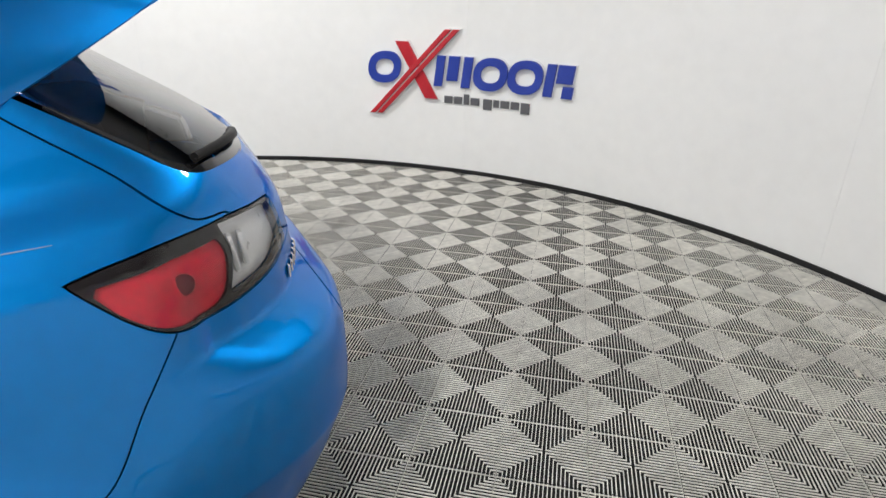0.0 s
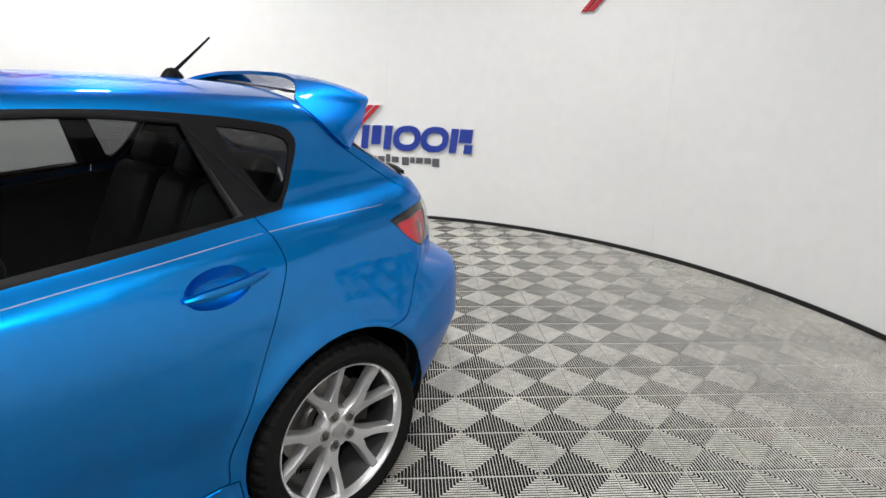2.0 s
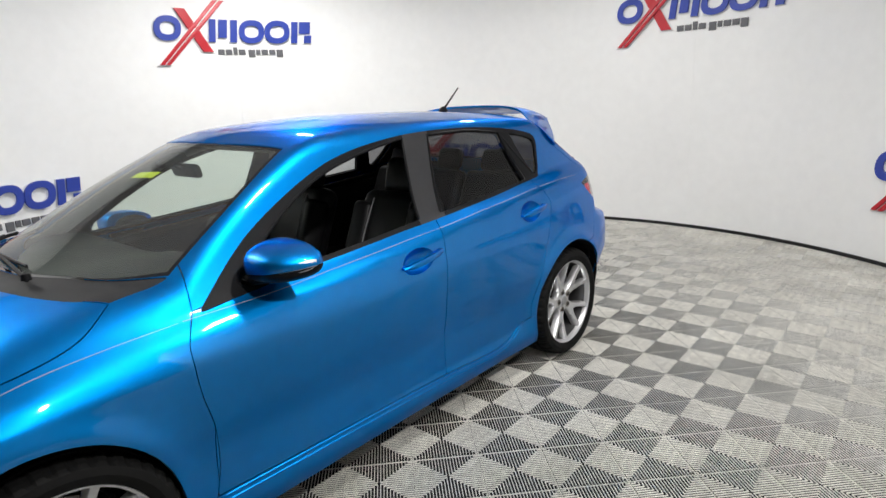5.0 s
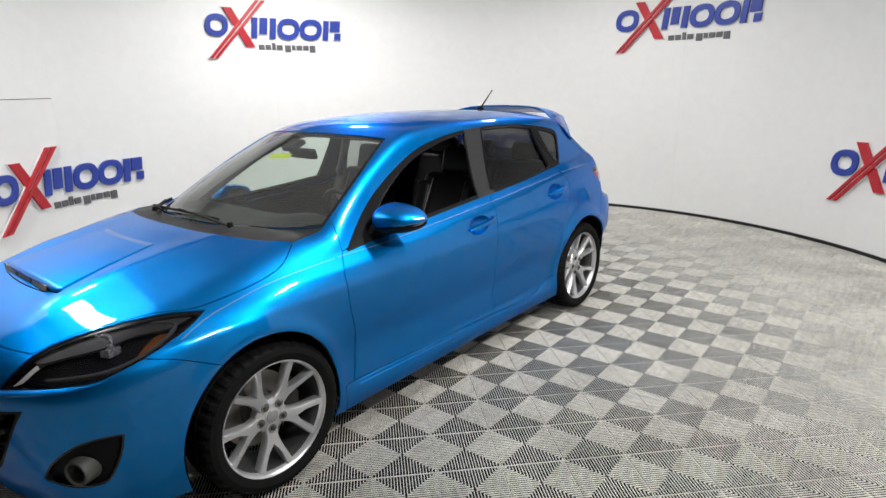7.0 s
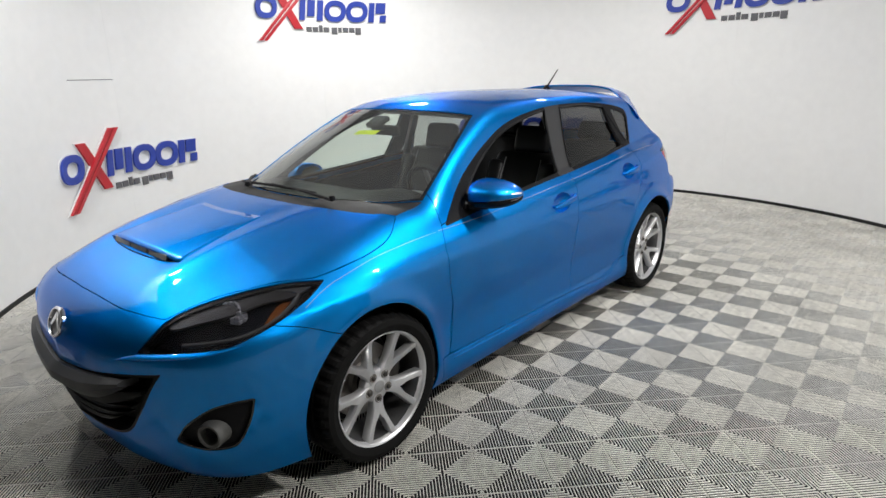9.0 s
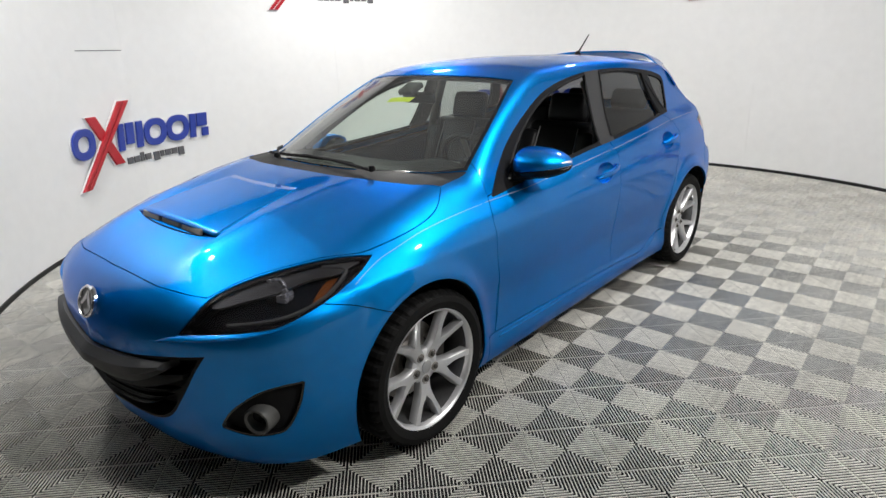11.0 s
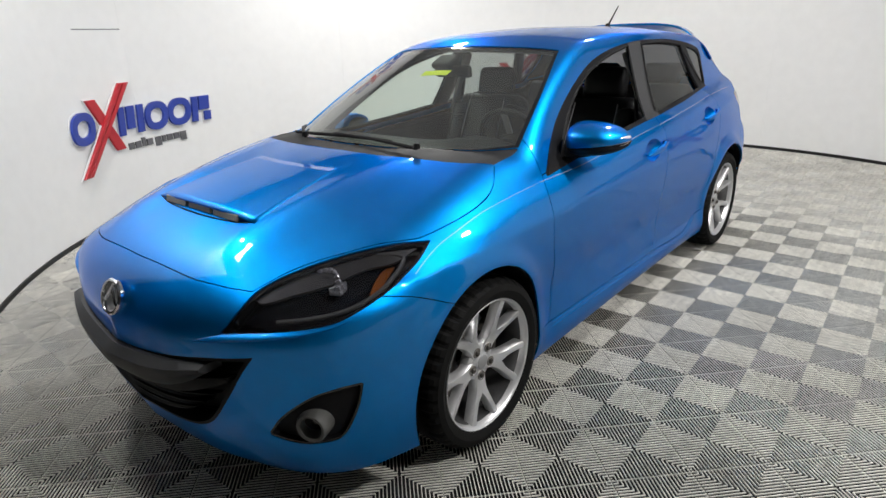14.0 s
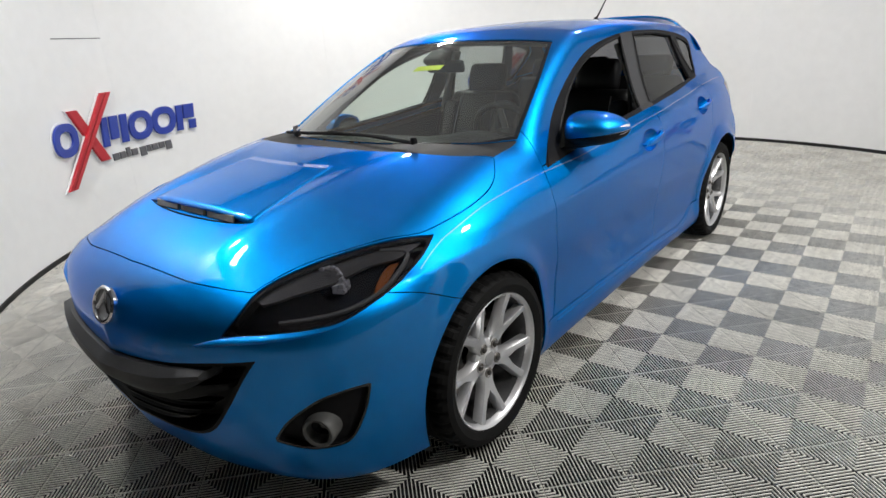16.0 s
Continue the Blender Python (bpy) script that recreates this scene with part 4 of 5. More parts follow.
# ---- headlights, grille, fog lamps, tail lamps ----
for (fn, sgn) in BOTH_SIDES:
    lens = headlight_sheet.keep(fn)
    cover = lens.keep(shrink(headlight_zone, 0.003)).moved(0.001).build("headlight", GLASS_SMOKE, car, "smoked black headlight under a clear cover", thick=0)
    rim, inside = lens.drop(shrink(headlight_zone, 0.009)), lens.keep(shrink(headlight_zone, 0.010))
    rim.moved(-0.006).build("bezel", GLOSS_BLACK, cover, thick=0.03)
    inside.moved(-0.055).build("housing", LAMP_HOUSING, cover, thick=0.01)
    # grey sheet added along the lens top, coloured as the wall reflected there
    inside.keep(diag([(-1.53, 0.80, 1), (-1.414, 0.83), (-1.278, 0.85), (-1.09, 0.87), (-0.944, 0.88), (-0.774, 0.86, 1), (-0.93, 0.829), (-1.06, 0.824), (-1.2, 0.803), (-1.35, 0.787), (-1.49, 0.775)])).moved(-0.014).build("brow_reflection", BROW_REFLECTION, cover, "dark grey sheet coloured as the wall's reflection in the upper lens", thick=0.01)
    at = Vector((1.893, sgn * 0.655, 0.766))
    turn = Vector((0.80, sgn * 0.45, 0.10)).to_track_quat("Y", "Z").to_matrix().to_4x4()
    m = Matrix.Translation(at) @ turn
    part("projector", bm_lathe([(0.0, 0.012), (0.020, 0.013), (0.028, 0.006), (0.031, -0.004), (0.035, -0.004), (0.038, 0.004), (0.040, 0.002), (0.042, -0.04), (0.0, -0.04)], 32, m=m), LAMP_HOUSING, cover, smooth=True)
    for k in range(8):
        a = -sgn * (-0.35 + 0.28 * k)
        c = m @ Matrix.Rotation(a, 4, "Y") @ Matrix.Translation((0.0, 0.0, 0.042))
        for _ in range(8):  # set back until the rib lies behind the cover
            tips = [c @ Vector((i, 0.030, j)) for i in (-0.0075, 0.0075) for j in (-0.018, 0.018)]
            proud = max(float(body_field(np.array(p.x), np.array(abs(p.y)), np.array(p.z))) for p in tips) + 0.005
            if proud > 0:
                c = c @ Matrix.Translation((0.0, -proud, 0.0))
        part("reflector_rib", bm_box((0.0150, 0.060, 0.036), c, 0.003), DRUM_SILVER, cover, "silver rib of the reflector drum")
    amb = inside.keep(diag([(-1.045, 0.785, 1), (-0.985, 0.822), (-0.93, 0.826, 1), (-1.0, 0.783), (-1.04, 0.765, 1)]))
    if len(amb.tri):
        amb.moved(-0.035).build("side_marker", AMBER, cover, "amber side marker")
    q = spline([(-1.02, 0.845), (-0.935, 0.838), (-0.905, 0.825), (-0.94, 0.797), (-1.05, 0.758), (-1.2, 0.737), (-1.42, 0.729)], 6, closed=False)
    path = []
    for u, z in q:
        x = 1.5
        lo, hi = 1.3, 2.3
        for _ in range(40):
            x = (lo + hi) / 2
            if body_field(np.array(x), np.array(u + x), np.array(z)) < 0:
                lo = x
            else:
                hi = x
        n = Vector((0.75, 0.6, 0.25)).normalized() * -0.022
        path.append((x + n.x, sgn * (u + x + n.y), z + n.z))
    part("light_guide", bm_tube(path, 0.007, 8), RING_GREY, cover, "thin grey light guide")
    # painted lip under the lamp
    lip = []
    for u, z in spline([(-1.80, 0.655), (-1.66, 0.680), (-1.484, 0.694), (-1.308, 0.702), (-1.178, 0.712), (-1.091, 0.729), (-1.0, 0.752)], 6, closed=False):
        lo, hi = 1.3, 2.4
        for _ in range(40):
            x = (lo + hi) / 2
            if body_field(np.array(x), np.array(u + x), np.array(z)) < 0:
                lo = x
            else:
                hi = x
        lip.append((x - 0.003, sgn * (u + x - 0.002), z))
    bm = bmesh.new()
    rings = []
    for k, p in enumerate(lip):
        f = math.sin(math.pi * min(1, (k + 0.4) / 14)) if k < 7 else max(0.15, 1 - (k - 7) / (len(lip) - 7))
        out = Vector((0.78, sgn * 0.6, 0)).normalized()
        P = Vector(p)
        rings.append([bm.verts.new(P + out * a * f + Vector((0, 0, b * f))) for a, b in ((-0.012, 0.014), (0.006, 0.010), (0.013, 0.003), (0.010, -0.004), (-0.002, -0.020), (-0.014, -0.022))])
    for a, b in zip(rings, rings[1:]):
        for k in range(6):
            bm.faces.new((a[k], a[(k + 1) % 6], b[(k + 1) % 6], b[k]))
    bmesh.ops.recalc_face_normals(bm, faces=bm.faces)
    part("headlight_lip", bm, PAINT, car, smooth=True)
    # fog lamp
    pocket = fog_sheet.keep(fn)
    holder = pocket.moved(-0.022).build("fog_lamp", BLACK_PLASTIC, car, "black fog lamp pocket with a grey-ringed round lamp", thick=0.02)
    pocket.drop(shrink(fog_zone, 0.008)).moved(-0.002).build("pocket_rim", GLOSS_BLACK, holder, thick=0.022)
    m = Matrix.Translation((2.035, sgn * 0.722, 0.403)) @ Vector((0.90, sgn * 0.42, 0.02)).to_track_quat("Y", "Z").to_matrix().to_4x4()
    part("lamp_ring", bm_lathe([(0.032, 0.012), (0.035, 0.026), (0.044, 0.028), (0.049, 0.020), (0.051, -0.05), (0.029, -0.03)], 40, m=m, closed=True), RING_GREY, holder, "worn light grey ring", smooth=True)
    part("bulb_lens", bm_lathe([(0.0, -0.004), (0.016, -0.006), (0.033, -0.014), (0.033, -0.03), (0.0, -0.03)], 32, m=m), GLOSS_BLACK, holder, smooth=True)
    # tail lamp
    lamp_all = tail_sheet.keep(fn)
    lamp_sheet = lamp_all.keep(shrink(tail_zone, 0.003))
    red_zone = region([(-1.628, 0.988, 1), (-1.712, 0.996), (-1.838, 1.006, 1), (-1.850, 0.968), (-1.838, 0.910), (-1.80, 0.891), (-1.735, 0.900), (-1.675, 0.936)])
    clear_zone = region([(-1.842, 1.026, 1), (-1.92, 1.017), (-1.99, 0.995), (-2.038, 0.963), (-2.02, 0.928), (-1.95, 0.904), (-1.846, 0.898, 1), (-1.860, 0.968)])
    red, rest = lamp_sheet.cut(red_zone)
    clear, rest = rest.cut(clear_zone)
    tail = lamp_sheet.moved(0.001).build("tail_light", GLASS_LENS, car, "red and clear tail light under a clear cover with a dark border", thick=0)
    red.moved(-0.010).build("red_lens", RED_LENS, tail, "red lens", thick=0.006)
    rest.moved(-0.004).build("border", DARK_RED, tail, thick=0.012)
    clear.moved(-0.022).build("reflector", CLEAR_LENS_BACK, tail, thick=0.01)
    for k, (xa, za) in enumerate(((-1.862, 0.985), (-1.885, 0.985))):
        y_ = 0.95
        for _ in range(30):
            y_ -= 0.7 * float(body_field(np.array(xa), np.array(y_), np.array(za)))
        part("reflector_rib", bm_box((0.010, 0.02, 0.075 - 0.008 * k), pose(xa, sgn * (y_ - 0.014), 0.962, 0, 8, 0), 0.003), CLEAR_LENS_BACK, tail, smooth=True)
    y_ = 0.95
    for _ in range(30):
        y_ -= 0.7 * float(body_field(np.array(-1.765), np.array(y_), np.array(0.952)))
    part("bulb", bm_lathe([(0.0, 0.0005), (0.012, 0.0003), (0.019, -0.002), (0.017, -0.02), (0.0, -0.02)], 24, m=Matrix.Translation((-1.765, sgn * (y_ - 0.008), 0.952)) @ Vector((-0.25, sgn * 0.95, 0.15)).to_track_quat("Y", "Z").to_matrix().to_4x4()), BULB_RED, tail, smooth=True)

grille = new("grille")
grille.parent = car
tagged(grille, "black lower grille with a wide smile-shaped bar")
grille_sheet.moved(-0.07).build("backing", BLACK_PLASTIC, grille, thick=0.01)
grille_sheet.drop(shrink(grille_zone, 0.010)).build("frame", BLACK_PLASTIC, grille, thick=0.075)


def front_x(y, z):
    lo, hi = 1.2, 2.5
    for _ in range(40):
        x = (lo + hi) / 2
        if body_field(np.array(x), np.array(y), np.array(z)) < 0:
            lo = x
        else:
            hi = x
    return x


def face_bar(name, half, zc, height, out, depth, mat, parent, rise=0.0, n=36):
    """A bar that follows the front of the car from side to side."""
    bm, rings = bmesh.new(), []
    for k in range(n + 1):
        y = -half + 2 * half * k / n
        t = abs(y) / half
        z = zc + rise * t * t
        h = height * (1 - 0.75 * t ** 4)
        x = front_x(y, z)
        prof = ((-depth, h / 2), (out * 0.4, h / 2), (out, h * 0.25), (out, -h * 0.1), (out * 0.3, -h / 2), (-depth, -h / 2))
        rings.append([bm.verts.new((x + a * (1 - 0.3 * t ** 3), y, z + b)) for a, b in prof])
    for a, b in zip(rings, rings[1:]):
        for k in range(6):
            bm.faces.new((a[k], a[(k + 1) % 6], b[(k + 1) % 6], b[k]))
    bm.faces.new(rings[0])
    bm.faces.new(rings[-1][::-1])
    bmesh.ops.recalc_face_normals(bm, faces=bm.faces)
    return part(name, bm, mat, parent, smooth=True)


face_bar("bumper_bar", 0.47, 0.498, 0.106, 0.044, 0.06, BAR_GREY, grille, rise=0.082)
face_bar("panel", 0.53, 0.450, 0.055, 0.004, 0.05, BLACK_PLASTIC, grille, rise=0.10)
for z, half in ((0.415, 0.43), (0.378, 0.39), (0.342, 0.33)):
    face_bar("slat", half + 0.03, z, 0.019, -0.010, 0.045, BLACK_PLASTIC, grille, rise=0.065)

# emblem on the nose
ex = front_x(0.0, 0.70)
em = Matrix.Translation((ex + 0.004, 0.0, 0.700)) @ Vector((0.93, 0, 0.36)).to_track_quat("Y", "Z").to_matrix().to_4x4()
bm = bmesh.new()
rows = []
for k in range(48):
    a = 2 * math.pi * k / 48
    c, s = math.cos(a), math.sin(a)
    rows.append([bm.verts.new(em @ Vector(((0.064 + r) * c, h, (0.052 + r) * s))) for r, h in ((0.008, -0.004), (0.008, 0.006), (0.003, 0.011), (-0.003, 0.011), (-0.006, 0.005), (-0.006, -0.004))])
for k in range(48):
    a, b = rows[k], rows[(k + 1) % 48]
    for i in range(6):
        bm.faces.new((a[i], a[(i + 1) % 6], b[(i + 1) % 6], b[i]))
bmesh.ops.recalc_face_normals(bm, faces=bm.faces)
emblem = part("emblem", bm, CHROME, car, "chrome oval emblem on the nose", smooth=True)
up = Matrix.Rotation(math.pi / 2, 4, "X")
for sgn in (1, -1):
    part("wing", bm_prism([(0.0, -0.012), (sgn * 0.030, 0.020), (sgn * 0.056, 0.026), (sgn * 0.046, 0.010), (sgn * 0.030, -0.002), (sgn * 0.010, -0.040), (0.0, -0.046)][:: sgn], 0.008, em @ Matrix.Rotation(-math.pi / 2, 4, "X") @ Matrix.Translation((0, 0, -0.001)), 0.002), CHROME, emblem)
part("plate", bm_lathe([(0.0, 0.0), (0.05, 0.0), (0.058, -0.003)], 40, m=em @ Matrix.Diagonal((1.0, 1, 0.85, 1))), SILVER_PLASTIC, emblem)

# ---- bonnet scoop ----


def hood_z(x, y):
    return float(top_z(np.array(float(x)), np.array(float(y))))


scoop = new("hood_scoop")
scoop.parent = car
tagged(scoop, "wide raised air scoop on the hood, open to the front")
bm = bmesh.new()
rows = []
nx_, ny_ = 14, 28
for i in range(nx_ + 1):
    f = i / nx_
    row = []
    for j in range(ny_ + 1):
        s = -1 + 2 * j / ny_
        half = 0.325 - 0.075 * f
        y = s * half
        x = 1.915 - 0.02 * s * s - 0.42 * f
        edge = 1 - abs(s) ** 3.2
        lift = 0.032 * (1 - f) ** 1.7 * edge
        row.append(bm.verts.new((x, y, hood_z(x, y) + 0.0008 + 0.0012 * (1 - f) + lift)))
    rows.append(row)
for a, b in zip(rows, rows[1:]):
    for j in range(ny_):
        bm.faces.new((a[j], a[j + 1], b[j + 1], b[j]))
bmesh.ops.recalc_face_normals(bm, faces=bm.faces)
lid = part("lid", bm, PAINT, scoop, smooth=True)
md = lid.modifiers.new("thickness", "SOLIDIFY")
md.thickness, md.offset = 0.009, -1
# black plane set behind the opening to give the scoop's dark inside
bm = bmesh.new()
vs = []
for k in range(25):
    s = -1 + k / 12
    y = s * 0.295
    x = 1.880 - 0.02 * s * s
    vs.append((bm.verts.new((x, y, hood_z(x, y) - 0.001)), bm.verts.new((x - 0.01, y, hood_z(x, y) + 0.023 * (1 - abs(s) ** 3.2)))))
for a, b in zip(vs, vs[1:]):
    bm.faces.new((a[0], b[0], b[1], a[1]))
part("mouth_shade", bm, BLACK_PLASTIC, scoop)
for s in (-0.17, 0.0, 0.17):
    part("vane", bm_box((0.012, 0.150, 0.024), pose(1.904, s, hood_z(1.904, s) + 0.011, 0, -12, 0), 0.003), VANE_GREY, scoop, "grey vane inside the scoop")
bm = bmesh.new()
bm_tube([(1.915 - 0.02 * s * s + 0.012 * (1 - s * s), s * 0.31, hood_z(1.925 - 0.02 * s * s, s * 0.31) + 0.001) for s in (k / 10 - 1 for k in range(21))], 0.003, 6, bm)
part("seam", bm, BLACK_PLASTIC, scoop)

# ---- roof spoiler ----
LEAD = [(-1.560, 0.0, 1.478), (-1.552, 0.2, 1.474), (-1.520, 0.36, 1.456), (-1.465, 0.46, 1.426), (-1.425, 0.526, 1.392), (-1.480, 0.602, 1.314), (-1.545, 0.627, 1.243)]
TRAIL = [(-1.895, 0.0, 1.420), (-1.885, 0.2, 1.416), (-1.858, 0.35, 1.401), (-1.832, 0.405, 1.384), (-1.797, 0.436, 1.362), (-1.690, 0.533, 1.302), (-1.566, 0.624, 1.234)]


def curve3(points, steps):
    """A smooth line through points in space."""
    p = np.array(points)
    s = np.arange(len(p), dtype=float)
    return np.array([hermite(s, p[:, k], np.linspace(0, len(p) - 1, steps)) for k in range(3)]).T


lead, trail = curve3(LEAD, 37), curve3(TRAIL, 37)
lead = np.concatenate([lead[:0:-1] * (1, -1, 1), lead])
trail = np.concatenate([trail[:0:-1] * (1, -1, 1), trail])
bm, rows = bmesh.new(), []
for a, b in zip(lead, trail):
    a, b = Vector(a), Vector(b)
    side = min(1, max(0, (abs(a.y) - 0.40) / 0.12))
    n = Vector((0.12, math.copysign(0.9 * side, a.y), 1 - 0.5 * side)).normalized()
    up, down = 0.018 * (1 - side) + 0.008 * side, 0.017 * (1 - side) + 0.010 * side
    row = []
    for k in range(11):
        t = k / 10
        row.append(bm.verts.new(a.lerp(b, t) + n * (up * math.sin(math.pi * min(1, 0.10 + t * 0.9)) ** 0.8)))
    for k in range(10, -1, -1):
        t = k / 10
        row.append(bm.verts.new(a.lerp(b, t) - n * (down * math.sin(math.pi * (0.08 + 0.84 * t)) + 0.003)))
    rows.append(row)
for a, b in zip(rows, rows[1:]):
    n = len(a)
    for k in range(n):
        bm.faces.new((a[k], a[(k + 1) % n], b[(k + 1) % n], b[k]))
bm.faces.new(rows[0])
bm.faces.new(rows[-1][::-1])
bmesh.ops.recalc_face_normals(bm, faces=bm.faces)
sp = part("spoiler", bm, PAINT, car, "blue roof spoiler with swept side fins", smooth=True)
# black sheet just above the roof, standing for the shaded slot under the spoiler
bm, rows = bmesh.new(), []
for k in range(21):
    y = -0.40 + 0.80 * k / 20
    rows.append([bm.verts.new((x, y, hood_z(x, y) + 0.004)) for x in (-1.40 + 0.10 * (y / 0.4) ** 4 * -1, -1.46, -1.52, -1.60)])
for a, b in zip(rows, rows[1:]):
    for k in range(3):
        bm.faces.new((a[k], a[k + 1], b[k + 1], b[k]))
bmesh.ops.recalc_face_normals(bm, faces=bm.faces)
part("slot", bm, BLACK_PLASTIC, sp, "black sheet on the roof for the shade in the slot before the spoiler", smooth=True)

# ---- aerial, wipers, mirrors, handles ----
aer = part("antenna", bm_lathe([(0.0, 0.030), (0.010, 0.026), (0.017, 0.012), (0.022, 0.0), (0.022, -0.01), (0.0, -0.01)], 20, axis="z", m=pose(-1.245, 0, 1.462) @ Matrix.Diagonal((1.9, 0.9, 1, 1))), BLACK_PLASTIC, car, "short black roof antenna", smooth=True)
part("mast", bm_tube([(-1.25, 0, 1.475), (-1.31, 0, 1.525), (-1.40, 0, 1.602)], 0.0072, 8, taper=0.55), BLACK_PLASTIC, aer, smooth=True)


def wiper(points, pivot, parent):
    w = part("wiper", bm_tube(points, 0.006, 8), BLACK_PLASTIC, parent, "black windscreen wiper", smooth=True)
    mid = points[len(points) // 2]
    part("arm", bm_tube([pivot, tuple((Vector(pivot) + Vector(mid)) / 2 + Vector((0, 0, 0.008))), tuple(Vector(mid) + Vector((0, 0, 0.006)))], 0.008, 8, taper=0.6), BLACK_PLASTIC, w, smooth=True)
    part("rubber", bm_tube([tuple(Vector(p) + Vector((-0.004, 0, -0.006))) for p in points], 0.003, 6), RUBBER, w)
    part("hub", bm_lathe([(0.0, 0.022), (0.012, 0.02), (0.016, 0.0), (0.0, 0.0)], 16, axis="z", m=pose(*pivot)), BLACK_PLASTIC, w, smooth=True)
    return w


def on_screen(x, y, lift=0.012):
    return (x, y, hood_z(x, y) + lift)


wiper([on_screen(1.185 - 0.10 * abs(y + 0.05) ** 1.5, y) for y in (-0.42, -0.25, -0.1, 0.1, 0.24)], on_screen(1.215, 0.42, 0.02), car)
wiper([on_screen(x, y) for x, y in ((1.20, -0.28), (1.15, -0.38), (1.06, -0.50), (1.0, -0.555))], on_screen(1.235, -0.25, 0.015), car)

for sgn in (1, -1):
    m = pose(0.569, 0.866, 1.029, 0, 0, 9) if sgn > 0 else pose(0.44, -0.845, 0.960, 0, 0, -84)
    bm = bmesh.new()
    bmesh.ops.create_uvsphere(bm, u_segments=36, v_segments=24, radius=1)
    for v_ in bm.verts:
        x, y, z = v_.co
        # full front, flat back, tapering to the outer end
        o = y * sgn
        x = (x * 0.135 if x > 0 else max(x * 0.11, -0.045)) * (1 - 0.30 * max(0, o) ** 2)
        y = math.copysign(abs(y) ** (0.85 if o > 0 else 0.45), y) * 0.130
        t = (y * sgn / 0.130 + 1) / 2
        z = math.copysign(abs(z) ** 0.72, z) * (0.073 * (1 - 0.50 * t ** 2.2) if z > 0 else 0.075 * (1 - 0.35 * t ** 2))
        v_.co = (x, y, z + 0.006 * t)
    low = bm.copy()
    bmesh.ops.bisect_plane(bm, geom=bm.verts[:] + bm.edges[:] + bm.faces[:], plane_co=(0, 0, -0.014), plane_no=(0, 0.12 * sgn, -1), clear_outer=True)
    bmesh.ops.bisect_plane(low, geom=low.verts[:] + low.edges[:] + low.faces[:], plane_co=(0, 0, -0.016), plane_no=(0, -0.12 * sgn, 1), clear_outer=True)
    bmesh.ops.transform(bm, matrix=m, verts=bm.verts)
    bmesh.ops.transform(low, matrix=m, verts=low.verts)
    mir = part("wing_mirror", bm, PAINT, car, "blue door mirror with a black foot", smooth=True)
    part("lower_shell", low, BLACK_PLASTIC, mir, smooth=True)
    part("mirror_glass", bm_prism([(math.cos(a) * 0.092, math.sin(a) * 0.048) for a in (2 * math.pi * k / 28 for k in range(28))], 0.004, m @ Matrix.Translation((-0.047, 0, -0.002)) @ Matrix.Rotation(-math.pi / 2, 4, "Y") @ Matrix.Rotation(math.pi / 2, 4, "Z")), CHROME, mir)
    part("foot", bm_tube([(0.665, sgn * 0.765, 0.972), (0.65, sgn * 0.80, 0.978), (0.625, sgn * 0.85, 0.985)], 0.022, 12), BLACK_PLASTIC, mir, smooth=True)
    bm = bmesh.new()
    rows = []
    for k in range(11):
        t = k / 10
        a = radians(22 + 64 * t)
        y, x = 0.129 * math.sin(a) ** 0.85, 0.128 * math.cos(a) * (1 - 0.28 * math.sin(a) ** 2)
        h = 0.003 + 0.014 * math.sin(math.pi * (0.05 + 0.75 * t))
        rows.append([bm.verts.new(m @ Vector((x * 0.98 + 0.001, sgn * y * 1.0, -0.002 + 0.012 * t + d))) for d in (h, -h)])
    for a, b in zip(rows, rows[1:]):
        bm.faces.new((a[0], a[1], b[1], b[0]) if sgn < 0 else (a[0], b[0], b[1], a[1]))
    ind = part("indicator", bm, CLEAR_LENS_BACK, mir, "clear turn signal strip", smooth=True)
    md = ind.modifiers.new("thickness", "SOLIDIFY")
    md.thickness, md.offset = 0.006, 1


def side_point(x, z, sgn, out=0.0):
    y = 0.95
    for _ in range(30):
        y -= 0.9 * float(body_field(np.array(x), np.array(y), np.array(z)))
    return Vector((x, sgn * (y + out), z))


def handle(spec, sgn, parent):
    """A grip standing off the door over an oval cup pressed into it."""
    bowl = (cup_f if spec is GRIP_F else cup_r).keep(BOTH_SIDES[0 if sgn > 0 else 1][0])
    zone = cup_zone(*spec)
    deep = np.clip(-zone(*bowl.v.T) / 0.032, 0, 1)
    deep = 0.040 * deep * (2 - deep)
    v2 = bowl.v - bowl.n * deep[:, None]
    sheet = Sheet(v2, vertex_normals(v2, bowl.tri), bowl.tri)
    grip = part("door_handle", bm_handle(*spec, sgn), PAINT, parent, "blue pull handle over an oval cup", smooth=True)
    sheet.build("cup", PAINT, grip, thick=0.004)
    return grip


